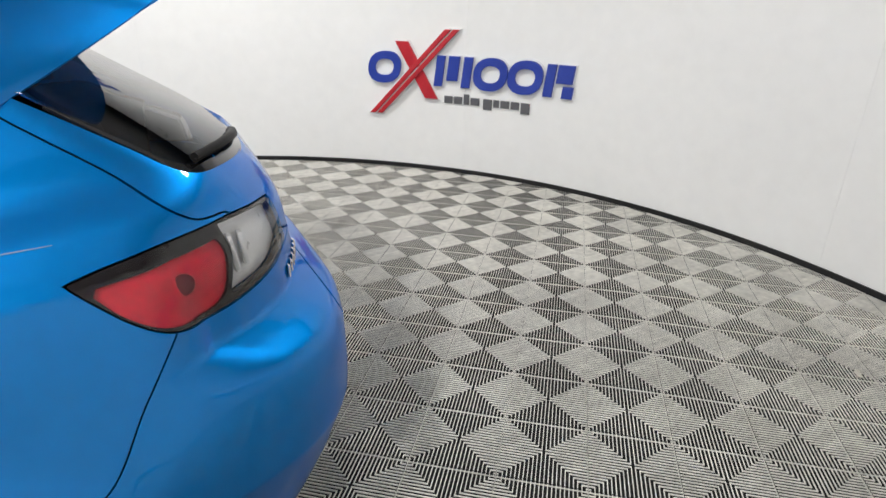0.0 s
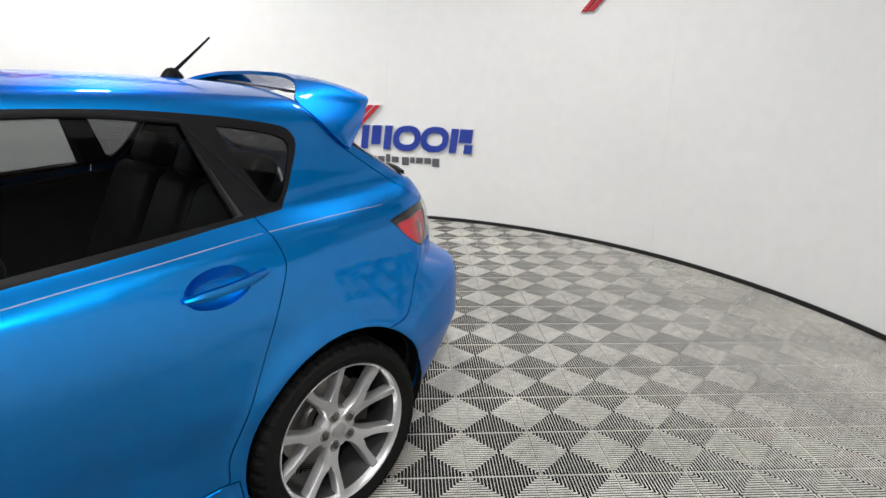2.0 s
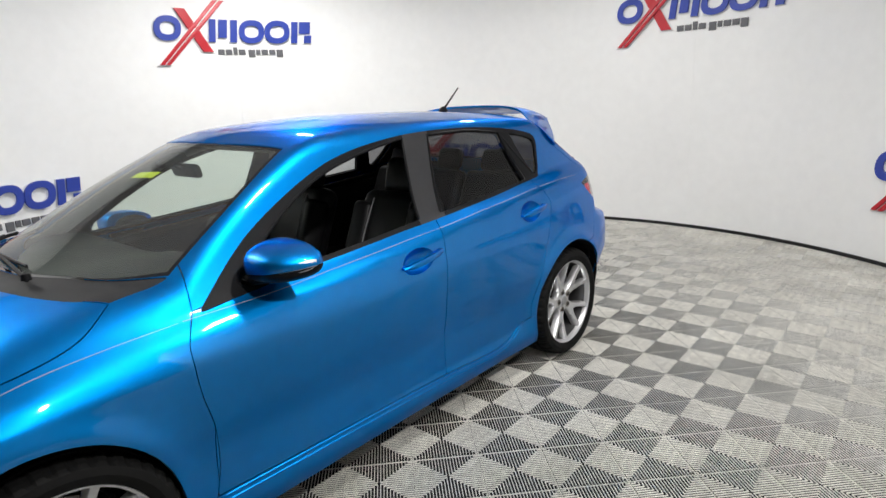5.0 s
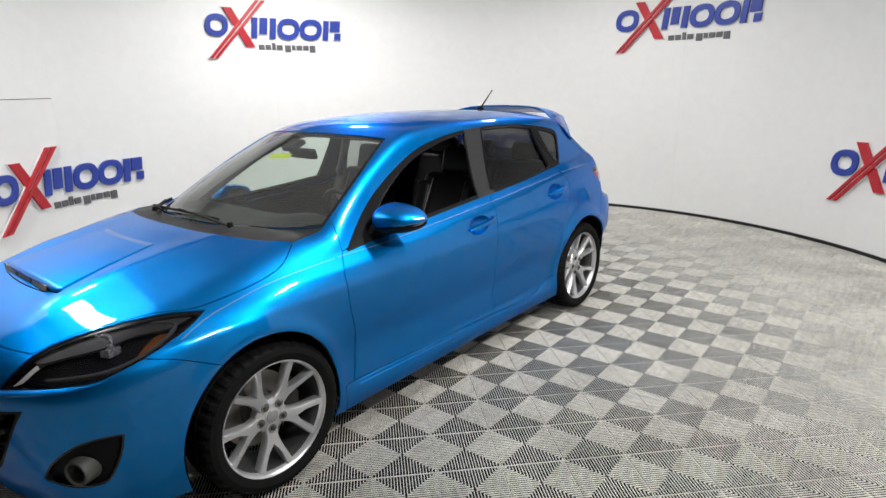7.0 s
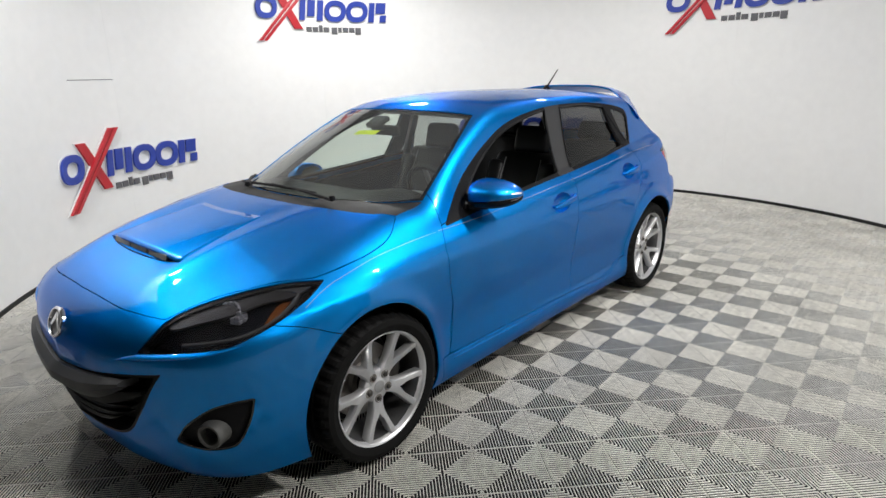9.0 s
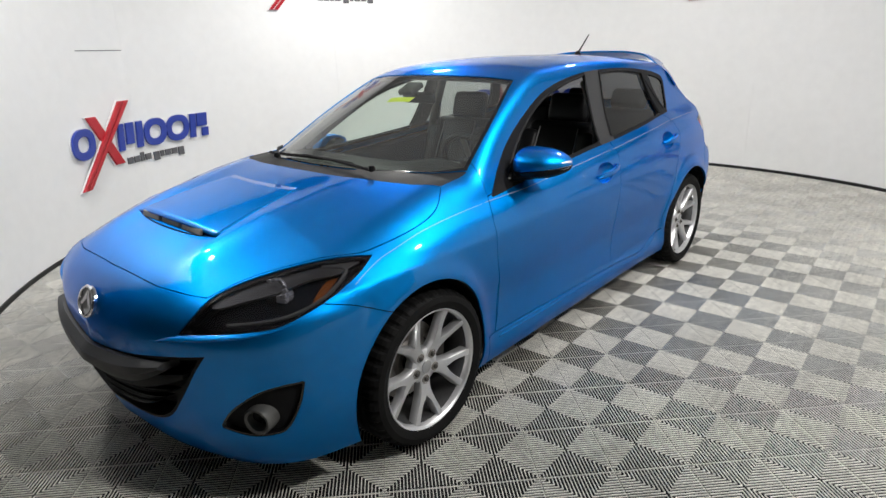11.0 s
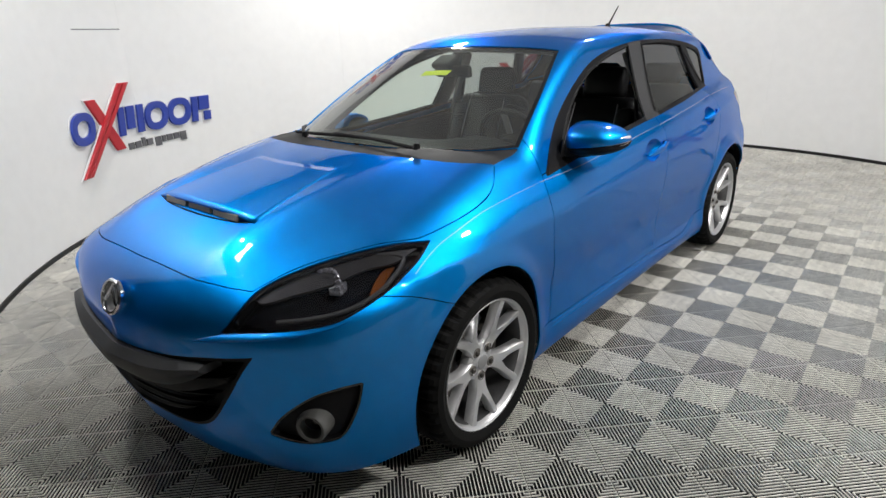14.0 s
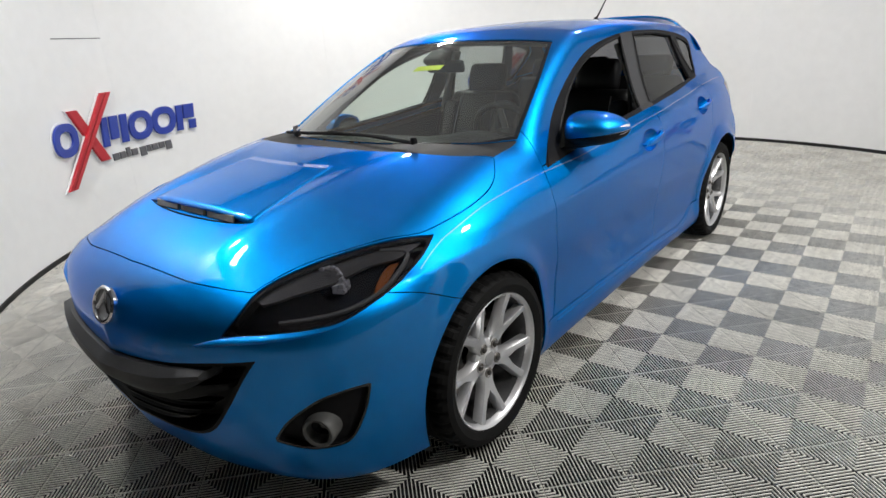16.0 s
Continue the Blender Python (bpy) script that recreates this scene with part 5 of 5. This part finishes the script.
def bm_handle(x0_, z0_, x1_, z1_, sgn):
    bm, rings = bmesh.new(), []
    n = 18
    for k in range(n + 1):
        t = k / n
        x, z = x0_ + (x1_ - x0_) * t, z0_ + (z1_ - z0_) * t
        lift = 0.012 + 0.022 * math.sin(math.pi * t) ** 0.7
        h = 0.006 + 0.010 * min(1, 5 * t) * min(1, 6 * (1 - t)) ** 0.5
        p = side_point(x, z, sgn, lift)
        d = 0.010 if 0.06 < t < 0.94 else 0.022
        rings.append([bm.verts.new(p + Vector((0, sgn * a, b))) for a, b in ((0.004, h * 0.7), (0.008, 0.0), (0.004, -h * 0.8), (-d, -h * 0.8), (-d, h * 0.7))])
    for a, b in zip(rings, rings[1:]):
        for k in range(5):
            bm.faces.new((a[k], a[(k + 1) % 5], b[(k + 1) % 5], b[k]))
    bm.faces.new(rings[0])
    bm.faces.new(rings[-1][::-1])
    bmesh.ops.recalc_face_normals(bm, faces=bm.faces)
    return bm


for ob, spec, sgn in zip(door_obs, (GRIP_F, GRIP_F, GRIP_R, GRIP_R), (1, -1, 1, -1)):
    handle(spec, sgn, ob)


# two raised lines along the top of the skirts
for sgn in (1, -1):
    for drop_, ends in ((0.010, (0.90, -0.90)), (0.030, (0.90, -0.86))):
        pts = [(x, z - drop_) for x, z in spline([(ends[0], 0.316), (0.3, 0.304), (-0.218, 0.292), (-0.60, 0.276), (-0.74, 0.300), (-0.82, 0.337), (ends[1], 0.350)], 8, closed=False)]
        bm = bm_tube([tuple(side_point(x, z, sgn, -0.002)) for x, z in pts], 0.0050, 8)
        part("skirt_moulding", bm, PAINT, car, "raised blue line along the skirt", smooth=True)

# rear wiper


def behind_glass(y, z, out):
    lo, hi = -2.4, -1.2
    for _ in range(40):
        x = (lo + hi) / 2
        if body_field(np.array(x), np.array(y), np.array(z)) < 0:
            hi = x
        else:
            lo = x
    return (x - out, y, z)


rw = part("rear_wiper", bm_tube([behind_glass(*q) for q in ((0.60, 1.124, 0.006), (0.50, 1.120, 0.012), (0.42, 1.115, 0.016), (0.36, 1.109, 0.016), (0.31, 1.103, 0.010))], 0.008, 10, taper=1.6), BLACK_PLASTIC, car, "black rear wiper", smooth=True)
part("rubber", bm_tube([behind_glass(*q) for q in ((0.61, 1.119, 0.002), (0.50, 1.113, 0.004), (0.40, 1.106, 0.006))], 0.004, 6), RUBBER, rw)

# chrome badge bars low on the tailgate
badge = new("badge")
badge.parent = car
tagged(badge, "row of small chrome badge shapes on the tailgate")
for k in range(6):
    y = 0.42 + 0.028 * k
    part("badge_bar", bm_box((0.006, 0.020, 0.026), Matrix.Translation(behind_glass(y, 0.845, 0.002)), 0.002), CHROME, badge)


# ---- wheels ----
ARM_R, ARM_OUT = [0.03, 0.06, 0.085, 0.105, 0.13, 0.16, 0.19, 0.22, 0.247], [0.030, 0.030, 0.029, 0.031, 0.040, 0.054, 0.069, 0.083, 0.096]
FORK_R, FORK_IN = [0.03, 0.136, 0.140, 0.148, 0.165, 0.19, 0.215, 0.235, 0.247], [0.0, 0.0, 0.008, 0.015, 0.025, 0.037, 0.047, 0.054, 0.057]


def wheel(at, sgn, phase):
    """An 18 inch wheel: tyre, rim, five forked spokes, brake disc and nuts; the local y axis points outwards."""
    w = new("wheel")
    w.parent = car
    tagged(w, "silver alloy wheel with five forked spokes and a black low-profile tyre")
    w.matrix_local = Matrix.Translation(at) @ Matrix.Rotation(0 if sgn > 0 else math.pi, 4, "Z")
    prof = [(0.226, -0.098), (0.240, -0.108), (0.268, -0.117), (0.292, -0.112), (0.306, -0.100), (0.3135, -0.085), (0.3165, -0.062), (0.3172, -0.050), (0.309, -0.047), (0.309, -0.041), (0.3178, -0.038), (0.318, -0.004), (0.3095, -0.002), (0.3095, 0.004), (0.318, 0.006)]
    prof = [(0.2435 + (r - 0.226) * 0.0835 / 0.092, y) for r, y in prof]
    prof = prof + [(r, -y) for r, y in prof[-4::-1]]
    n = 200
    bm, rings = bmesh.new(), []
    for k in range(n):
        a = 2 * math.pi * k / n
        cut = k % 5 < 2
        rings.append([bm.verts.new(((r - (0.006 if cut and r > 0.315 and abs(y) > 0.045 else 0.0)) * math.cos(a), y, (r - (0.006 if cut and r > 0.315 and abs(y) > 0.045 else 0.0)) * math.sin(a))) for r, y in prof])
    for k in range(n):
        a, b = rings[k], rings[(k + 1) % n]
        for i in range(len(prof) - 1):
            bm.faces.new((a[i], b[i], b[i + 1], a[i + 1]))
    bmesh.ops.recalc_face_normals(bm, faces=bm.faces)
    part("tyre", bm, RUBBER, w)
    part("rim", bm_lathe([(0.2348, 0.078), (0.2391, 0.094), (0.2439, 0.103), (0.2493, 0.106), (0.2526, 0.100), (0.2515, 0.092), (0.2434, 0.086), (0.2434, 0.07)], 72, closed=True), ALLOY, w, smooth=True)
    part("barrel", bm_lathe([(0.2342, 0.0775), (0.2434, 0.069), (0.2434, -0.098), (0.2369, -0.10), (0.2305, -0.06), (0.2240, 0.02)], 72, closed=True), BARREL, w, smooth=True)
    hub = bm_lathe([(0.0, 0.066), (0.030, 0.066), (0.036, 0.062), (0.060, 0.060), (0.072, 0.054), (0.077, 0.042), (0.077, 0.02), (0.0, 0.02)], 48)
    part("hub", hub, ALLOY, w, smooth=True)
    for k in range(5):
        bm, a0 = bmesh.new(), radians(phase + 72 * k)
        c, sn = math.cos(a0), math.sin(a0)
        for s in (1, -1):
            rings = []
            for i in range(17):
                r = 0.030 + (0.247 - 0.030) * i / 16
                outer, inner = float(np.interp(r, ARM_R, ARM_OUT)), float(np.interp(r, FORK_R, FORK_IN))
                y = 0.060 + 0.034 * (max(0, r - 0.05) / 0.197) ** 1.3
                k_in = min(1, inner / 0.004)
                bev = 0.0045
                ring = []
                for v_, dy in ((outer + 0.003, -0.034), (outer, -0.006), (outer - bev, 0.0015), ((outer + inner) / 2, 0.003 if k_in else 0.002), (inner + bev * k_in, 0.0025), (inner, 0.0025 - 0.009 * k_in), (max(0, inner - 0.003), -0.034)):
                    u, w_ = r, s * v_
                    ring.append(bm.verts.new((u * c - w_ * sn, y + dy, u * sn + w_ * c)))
                rings.append(ring)
            for a, b in zip(rings, rings[1:]):
                for q in range(7):
                    bm.faces.new((a[q], a[(q + 1) % 7], b[(q + 1) % 7], b[q]))
            bm.faces.new(rings[0])
            bm.faces.new(rings[-1][::-1])
        bmesh.ops.recalc_face_normals(bm, faces=bm.faces)
        part("spoke", bm, ALLOY, w, smooth=True)
        a1 = a0
        part("nut_seat", bm_lathe([(0.0, 0.0025), (0.0155, 0.0025), (0.0165, 0.0045), (0.0185, 0.0045), (0.0205, -0.004)], 24, m=Matrix.Translation((0.057 * math.cos(a1), 0.0615, 0.057 * math.sin(a1)))), STEEL, w, smooth=True)
        m = Matrix.Translation((0.057 * math.cos(a1), 0.066, 0.055 * math.sin(a1)))
        part("wheel_nut", bm_lathe([(0.0, 0.008), (0.0065, 0.008), (0.0102, 0.004), (0.0105, -0.004)], 6, m=m), IRON, w, smooth=True)
    cap = part("centre_cap", bm_lathe([(0.0, 0.070), (0.022, 0.070), (0.026, 0.069), (0.029, 0.062)], 32), SILVER_PLASTIC, w, smooth=True)
    part("brake_disc", bm_lathe([(0.05, -0.020), (0.075, -0.020), (0.085, -0.035), (0.165, -0.035), (0.165, -0.060), (0.05, -0.060)], 48, closed=True), STEEL, w, smooth=True)
    arc = [(0.112 * math.cos(radians(145 + 7 * k)), 0.112 * math.sin(radians(145 + 7 * k))) for k in range(9)] + [(0.182 * math.cos(radians(201 - 7 * k)), 0.182 * math.sin(radians(201 - 7 * k))) for k in range(9)]
    bm = bm_prism(arc, 0.085, Matrix.Translation((0, -0.002, 0)) @ Matrix.Rotation(math.pi / 2, 4, "X"), 0.008)
    part("caliper", bm, IRON, w)
    part("back_plate", bm_lathe([(0.0, -0.075), (0.19, -0.075), (0.20, -0.09), (0.0, -0.09)], 40, closed=True), BLACK_PLASTIC, w)
    return w


wheel((AXLE_F, TRACK_Y, TYRE_R), 1, 203)
wheel((AXLE_R, TRACK_Y, TYRE_R), 1, 218)
wheel((AXLE_F, -TRACK_Y, TYRE_R), -1, 20)
wheel((AXLE_R, -TRACK_Y, TYRE_R), -1, 50)

# wheel wells and underside
for ax, az, rx, rz in ARCHES:
    for sgn in (1, -1):
        bm, rows = bmesh.new(), []
        for k in range(25):
            a = radians(-25 + 230 * k / 24)
            c, s = (rx + 0.008) * math.cos(a), (rz + 0.008) * math.sin(a)
            edge = float(side_y(np.array(ax + c), np.array(max(0.2, az + s))))
            rows.append([bm.verts.new((ax + rr * c, sgn * y, az + rr * s)) for rr, y in ((0.975, edge - 0.014), (1.0, 0.79), (1.0, 0.56), (0.0, 0.56))])
        for a, b in zip(rows, rows[1:]):
            for k in range(3):
                vs = list(dict.fromkeys((a[k], a[k + 1], b[k + 1], b[k])))
                bm.faces.new(vs)
        bmesh.ops.remove_doubles(bm, verts=bm.verts, dist=1e-5)
        part("wheel_liner", bm, BLACK_PLASTIC, car, "black wheel arch liner")
bm = bm_box((3.9, 1.1, 0.05), pose(0, 0, 0.225), 0.02)
bm_box((1.86, 1.56, 0.05), pose(0, 0, 0.225), 0.02, bm)
part("underbody", bm, BLACK_PLASTIC, car)

# ---- cabin ----
lower_trim = inner_shell.keep(lambda x, y, z: np.maximum(np.maximum(z - belt(x) - 0.03, x - 0.98), np.maximum(-1.9 - x, 0.55 - np.abs(y))))
for s in halves(lower_trim):
    s.moved(-0.05).build("inner_trim", CABIN, car, "black inner door and side trim", thick=0.01)
upper_trim = inner_shell.keep(lambda x, y, z: np.maximum(belt(x) + 0.03 - z, np.maximum(x - 0.95, -1.62 - x)))
head, rear_trim = upper_trim.cut(lambda x, y, z: -0.75 - x)
head.moved(-0.024).build("headliner", CABIN_LIGHT, car, "light grey headliner and pillar trim", thick=0.008)
rear_trim.moved(-0.024).build("rear_trim", CABIN, car, "black rear pillar and roof trim", thick=0.008)
part("cabin_floor", bm_box((3.0, 1.45, 0.04), pose(-0.35, 0, 0.30)), CABIN, car)
# dashboard
bm, rows = bmesh.new(), []
for k in range(21):
    y = -0.70 + 1.40 * k / 20
    hump = 0.045 * math.exp(-((y - 0.36) / 0.20) ** 2)
    rows.append([bm.verts.new((x, y, z)) for x, z in ((1.12 - 0.55 * abs(y) ** 2, 0.985), (0.85 - 0.12 * abs(y), 0.985 + hump * 0.6), (0.70, 0.975 + hump), (0.62, 0.93 + hump), (0.58, 0.82), (0.64, 0.62), (0.80, 0.45))])
for a, b in zip(rows, rows[1:]):
    for k in range(6):
        bm.faces.new((a[k], b[k], b[k + 1], a[k + 1]))
bmesh.ops.recalc_face_normals(bm, faces=bm.faces)
part("dashboard", bm, CABIN, car, "black soft-touch dashboard", smooth=True)
sm = Matrix.Translation((0.455, 0.36, 0.945)) @ Matrix.Rotation(radians(-64), 4, "Y")
sw = part("steering_wheel", bm_lathe([(0.186 + 0.016 * math.cos(a), 0.016 * math.sin(a)) for a in (2 * math.pi * k / 12 for k in range(12))], 48, axis="z", m=sm, closed=True), LEATHER, car, "black three-spoke steering wheel", smooth=True)
part("boss", bm_lathe([(0.0, 0.02), (0.05, 0.018), (0.072, 0.0), (0.06, -0.04), (0.0, -0.05)], 24, axis="z", m=sm), CABIN, sw, smooth=True)
for a in (0, 180, 270):
    part("spoke", bm_box((0.12, 0.032, 0.014), sm @ Matrix.Rotation(radians(a + 90), 4, "Z") @ Matrix.Translation((0.118, 0, -0.006)), 0.004), SILVER_PLASTIC, sw, "silver spoke")
part("column", bm_tube([(0.44, 0.36, 0.93), (0.66, 0.36, 0.84)], 0.045, 12), CABIN, sw, smooth=True)


def cushion(name, size, m, parent, mat=LEATHER, bevel=0.05):
    ob = part(name, bm_box(size, m, bevel, segments=4), mat, parent, smooth=True)
    return ob


def seat(y, x=-0.02):
    s = new("front_seat")
    s.parent = car
    tagged(s, "black leather front seat with grey piping")
    cushion("seat", (0.50, 0.50, 0.16), pose(x, y, 0.53, 0, -8, 0), s)
    back = pose(x - 0.27, y, 0.785, 0, -22, 0)
    cushion("backrest", (0.16, 0.50, 0.62), back, s, bevel=0.065)
    for sgn in (1, -1):
        cushion("bolster", (0.14, 0.12, 0.50), back @ pose(0.055, sgn * 0.205, -0.02, 0, 0, -sgn * 18), s, bevel=0.04)
        part("piping", bm_tube([tuple(back @ Vector((0.085 + 0.01 * math.sin(3 * t), sgn * (0.155 - 0.02 * t), -0.27 + 0.52 * t))) for t in (k / 10 for k in range(11))], 0.004, 6), PIPING, s)
    cushion("headrest", (0.10, 0.27, 0.19), back @ pose(0.015, 0, 0.392, 0, 8, 0), s, bevel=0.045)
    for sgn in (1, -1):
        part("post", bm_tube([tuple(back @ Vector((0, sgn * 0.06, 0.29))), tuple(back @ Vector((0.008, sgn * 0.06, 0.36)))], 0.007, 8), CHROME, s)
    return s


seat(0.36, -0.12)
seat(-0.36)
rb = new("rear_bench")
rb.parent = car
tagged(rb, "black leather rear bench with headrests")
cushion("seat", (0.50, 1.20, 0.16), pose(-0.85, 0, 0.52, 0, -8, 0), rb)
for y, w in ((0.40, 0.44), (0.0, 0.30), (-0.40, 0.44)):
    b = pose(-1.16, y, 0.82, 0, -24, 0)
    cushion("backrest", (0.14, w, 0.58), b, rb)
    cushion("headrest", (0.09, w * 0.58, 0.14), b @ pose(0.01, 0, 0.36), rb, bevel=0.035)
part("centre_console", bm_box((0.95, 0.20, 0.24), pose(0.10, 0, 0.44), 0.03, segments=3), CABIN, car, smooth=True)
part("parcel_shelf", bm_box((0.45, 1.15, 0.02), pose(-1.50, 0, 0.98), 0.008), CABIN, car)
for sgn in (1, -1):
    part("seat_belt", bm_tube([(-0.38, sgn * 0.60, 1.22), (-0.36, sgn * 0.63, 0.95), (-0.36, sgn * 0.66, 0.55)], 0.012, 6), GREY_TRIM, car, "dark grey seat belt")
    part("inner_pillar", bm_box((0.07, 0.03, 0.42), pose(-0.36, sgn * 0.625, 1.14, sgn * 22, 3, 0), 0.012), CABIN_LIGHT, car, "light grey pillar trim", smooth=True)
rm = part("rear_view_mirror", bm_box((0.03, 0.23, 0.06), pose(0.47, 0.0, 1.285, 0, 14, 0), 0.014, segments=3), CABIN, car, "black interior mirror", smooth=True)
part("stalk", bm_tube([(0.49, 0, 1.30), (0.54, 0, 1.33)], 0.012, 8), CABIN, rm)
part("sensor_box", bm_box((0.10, 0.11, 0.03), pose(0.53, 0, 1.335, 0, 25, 0), 0.01), CABIN, rm)
# yellow note inside the windscreen
bm, rows = bmesh.new(), []
for k in range(9):
    y = -0.020 + 0.146 * k / 8
    rows.append([bm.verts.new((x, y, hood_z(x, y) - 0.014)) for x in (0.655 - 0.022 * k / 8, 0.697 - 0.022 * k / 8)])
for a, b in zip(rows, rows[1:]):
    bm.faces.new((a[0], a[1], b[1], b[0]))
note = part("windscreen_note", bm, YELLOW, car, "bright yellow paper note behind the windscreen")
md = note.modifiers.new("thickness", "SOLIDIFY")
md.thickness = 0.001


# ---- floor tiles ----
PITCH, TURN_A, OFF = 0.2898, radians(46.8), (0.351, -0.103)


def tile_geometry():
    """A tile whose ribs stand square to its nearest edge, from the edge to the diagonals, with a frame bar on every edge."""
    v, f = [], []
    n, h = 22, 0.0050

    def bar(starts, ends, levels):
        """A bar whose section is given by points at its two ends and their levels."""
        k, m = len(v), len(starts)
        v.extend([(*q, z) for q, z in zip(starts, levels)] + [(*q, z) for q, z in zip(ends, levels)])
        f.extend((k + i, k + i + 1, k + m + i + 1, k + m + i) for i in range(m - 1))
    step = PITCH / n
    w = step * 0.23
    e = 0.0017
    across = (-0.5, -0.5, -0.3, 0.3, 0.5, 0.5)
    for side in range(4):
        c, s = round(math.cos(side * math.pi / 2)), round(math.sin(side * math.pi / 2))
        turn = lambda x, y: (c * x - s * y, s * x + c * y)
        half = PITCH / 2
        for k in range(n):
            u = -half + (k + 0.5) * step
            xs = [u + w * q for q in across]
            bar([turn(x, -half + e) for x in xs], [turn(x, -abs(x)) for x in xs], (-h, -0.0010, 0.0, 0.0, -0.0010, -h))
        rim = (0.0006, 0.0006, e * 0.45, e * 0.6, e)
        bar([turn(-half + q, -half + q) for q in rim], [turn(half - q, -half + q) for q in rim], (-0.012, -0.008, -0.007, -0.007, -0.009))
    return v, f


def tile_places():
    c, s = math.cos(TURN_A), math.sin(TURN_A)
    for i in range(-40, 41):
        for j in range(-40, 41):
            u, w = (i + 0.5 + OFF[0]) * PITCH, (j + 0.5 + OFF[1]) * PITCH
            x, y = u * c - w * s, u * s + w * c
            if ROOM[0] - 0.1 < x < ROOM[1] + 0.1 and ROOM[2] - 0.1 < y < ROOM[3] + 0.1:
                yield x, y


def lay_tiles():
    v, f = tile_geometry()
    me = bpy.data.meshes.new("floor_tile")
    me.from_pydata(v, [], f)
    me.materials.append(RIB)
    places = sorted(tile_places(), key=lambda p: (p[0] + 0.2) ** 2 * 0.45 + (p[1] - 1.3) ** 2)
    drop = -floor.location.z
    for x, y in places[:300]:
        ob = new("floor_tile", me)
        ob.parent = floor
        ob.matrix_local = pose(x, y, drop, 0, 0, math.degrees(TURN_A))
    c, s = math.cos(TURN_A), math.sin(TURN_A)
    base, faces = np.array(v), np.array(f)
    rest = places[300:]
    allv, allf = [], []
    for k, (x, y) in enumerate(rest):
        allv.append(np.stack([x + base[:, 0] * c - base[:, 1] * s, y + base[:, 0] * s + base[:, 1] * c, base[:, 2] + drop], 1))
        allf.append(faces + k * len(base))
    me2 = bpy.data.meshes.new("floor_tiles")
    me2.from_pydata(np.concatenate(allv).tolist(), [], np.concatenate(allf).tolist())
    me2.materials.append(RIB)
    ob = new("floor_tiles", me2)
    ob.parent = floor
    tagged(ob, "grey ribbed floor tiles towards the wall", kind="stuff")


lay_tiles()

# small torn scrap on the floor near the wall
bm, rows = bmesh.new(), []
for i in range(7):
    rows.append([bm.verts.new(((i - 3) * 0.013 + 0.004 * math.sin(j * 2.1), (j - 1.5) * 0.011 * (1 - 0.12 * abs(i - 3)) + 0.006 * math.sin(i * 1.7), 0.004 + 0.005 * abs(math.sin(i * 1.9 + j * 1.3)))) for j in range(4)])
for p, q in zip(rows, rows[1:]):
    for j in range(3):
        bm.faces.new((p[j], p[j + 1], q[j + 1], q[j]))
scrap = part("plastic_scrap", bm, material("scrap_plastic", (0.5, 0.48, 0.42), rough=0.5, vary=0.3, scale=40))
scrap.scale = (0.8, 0.8, 0.8)
scrap.location = (-4.215, 0.88, 0.0)
scrap.rotation_euler = (0, 0, 0.6)
md = scrap.modifiers.new("thickness", "SOLIDIFY")
md.thickness = 0.0015
tagged(scrap, "small crumpled white plastic scrap lying on the floor", "scrap")
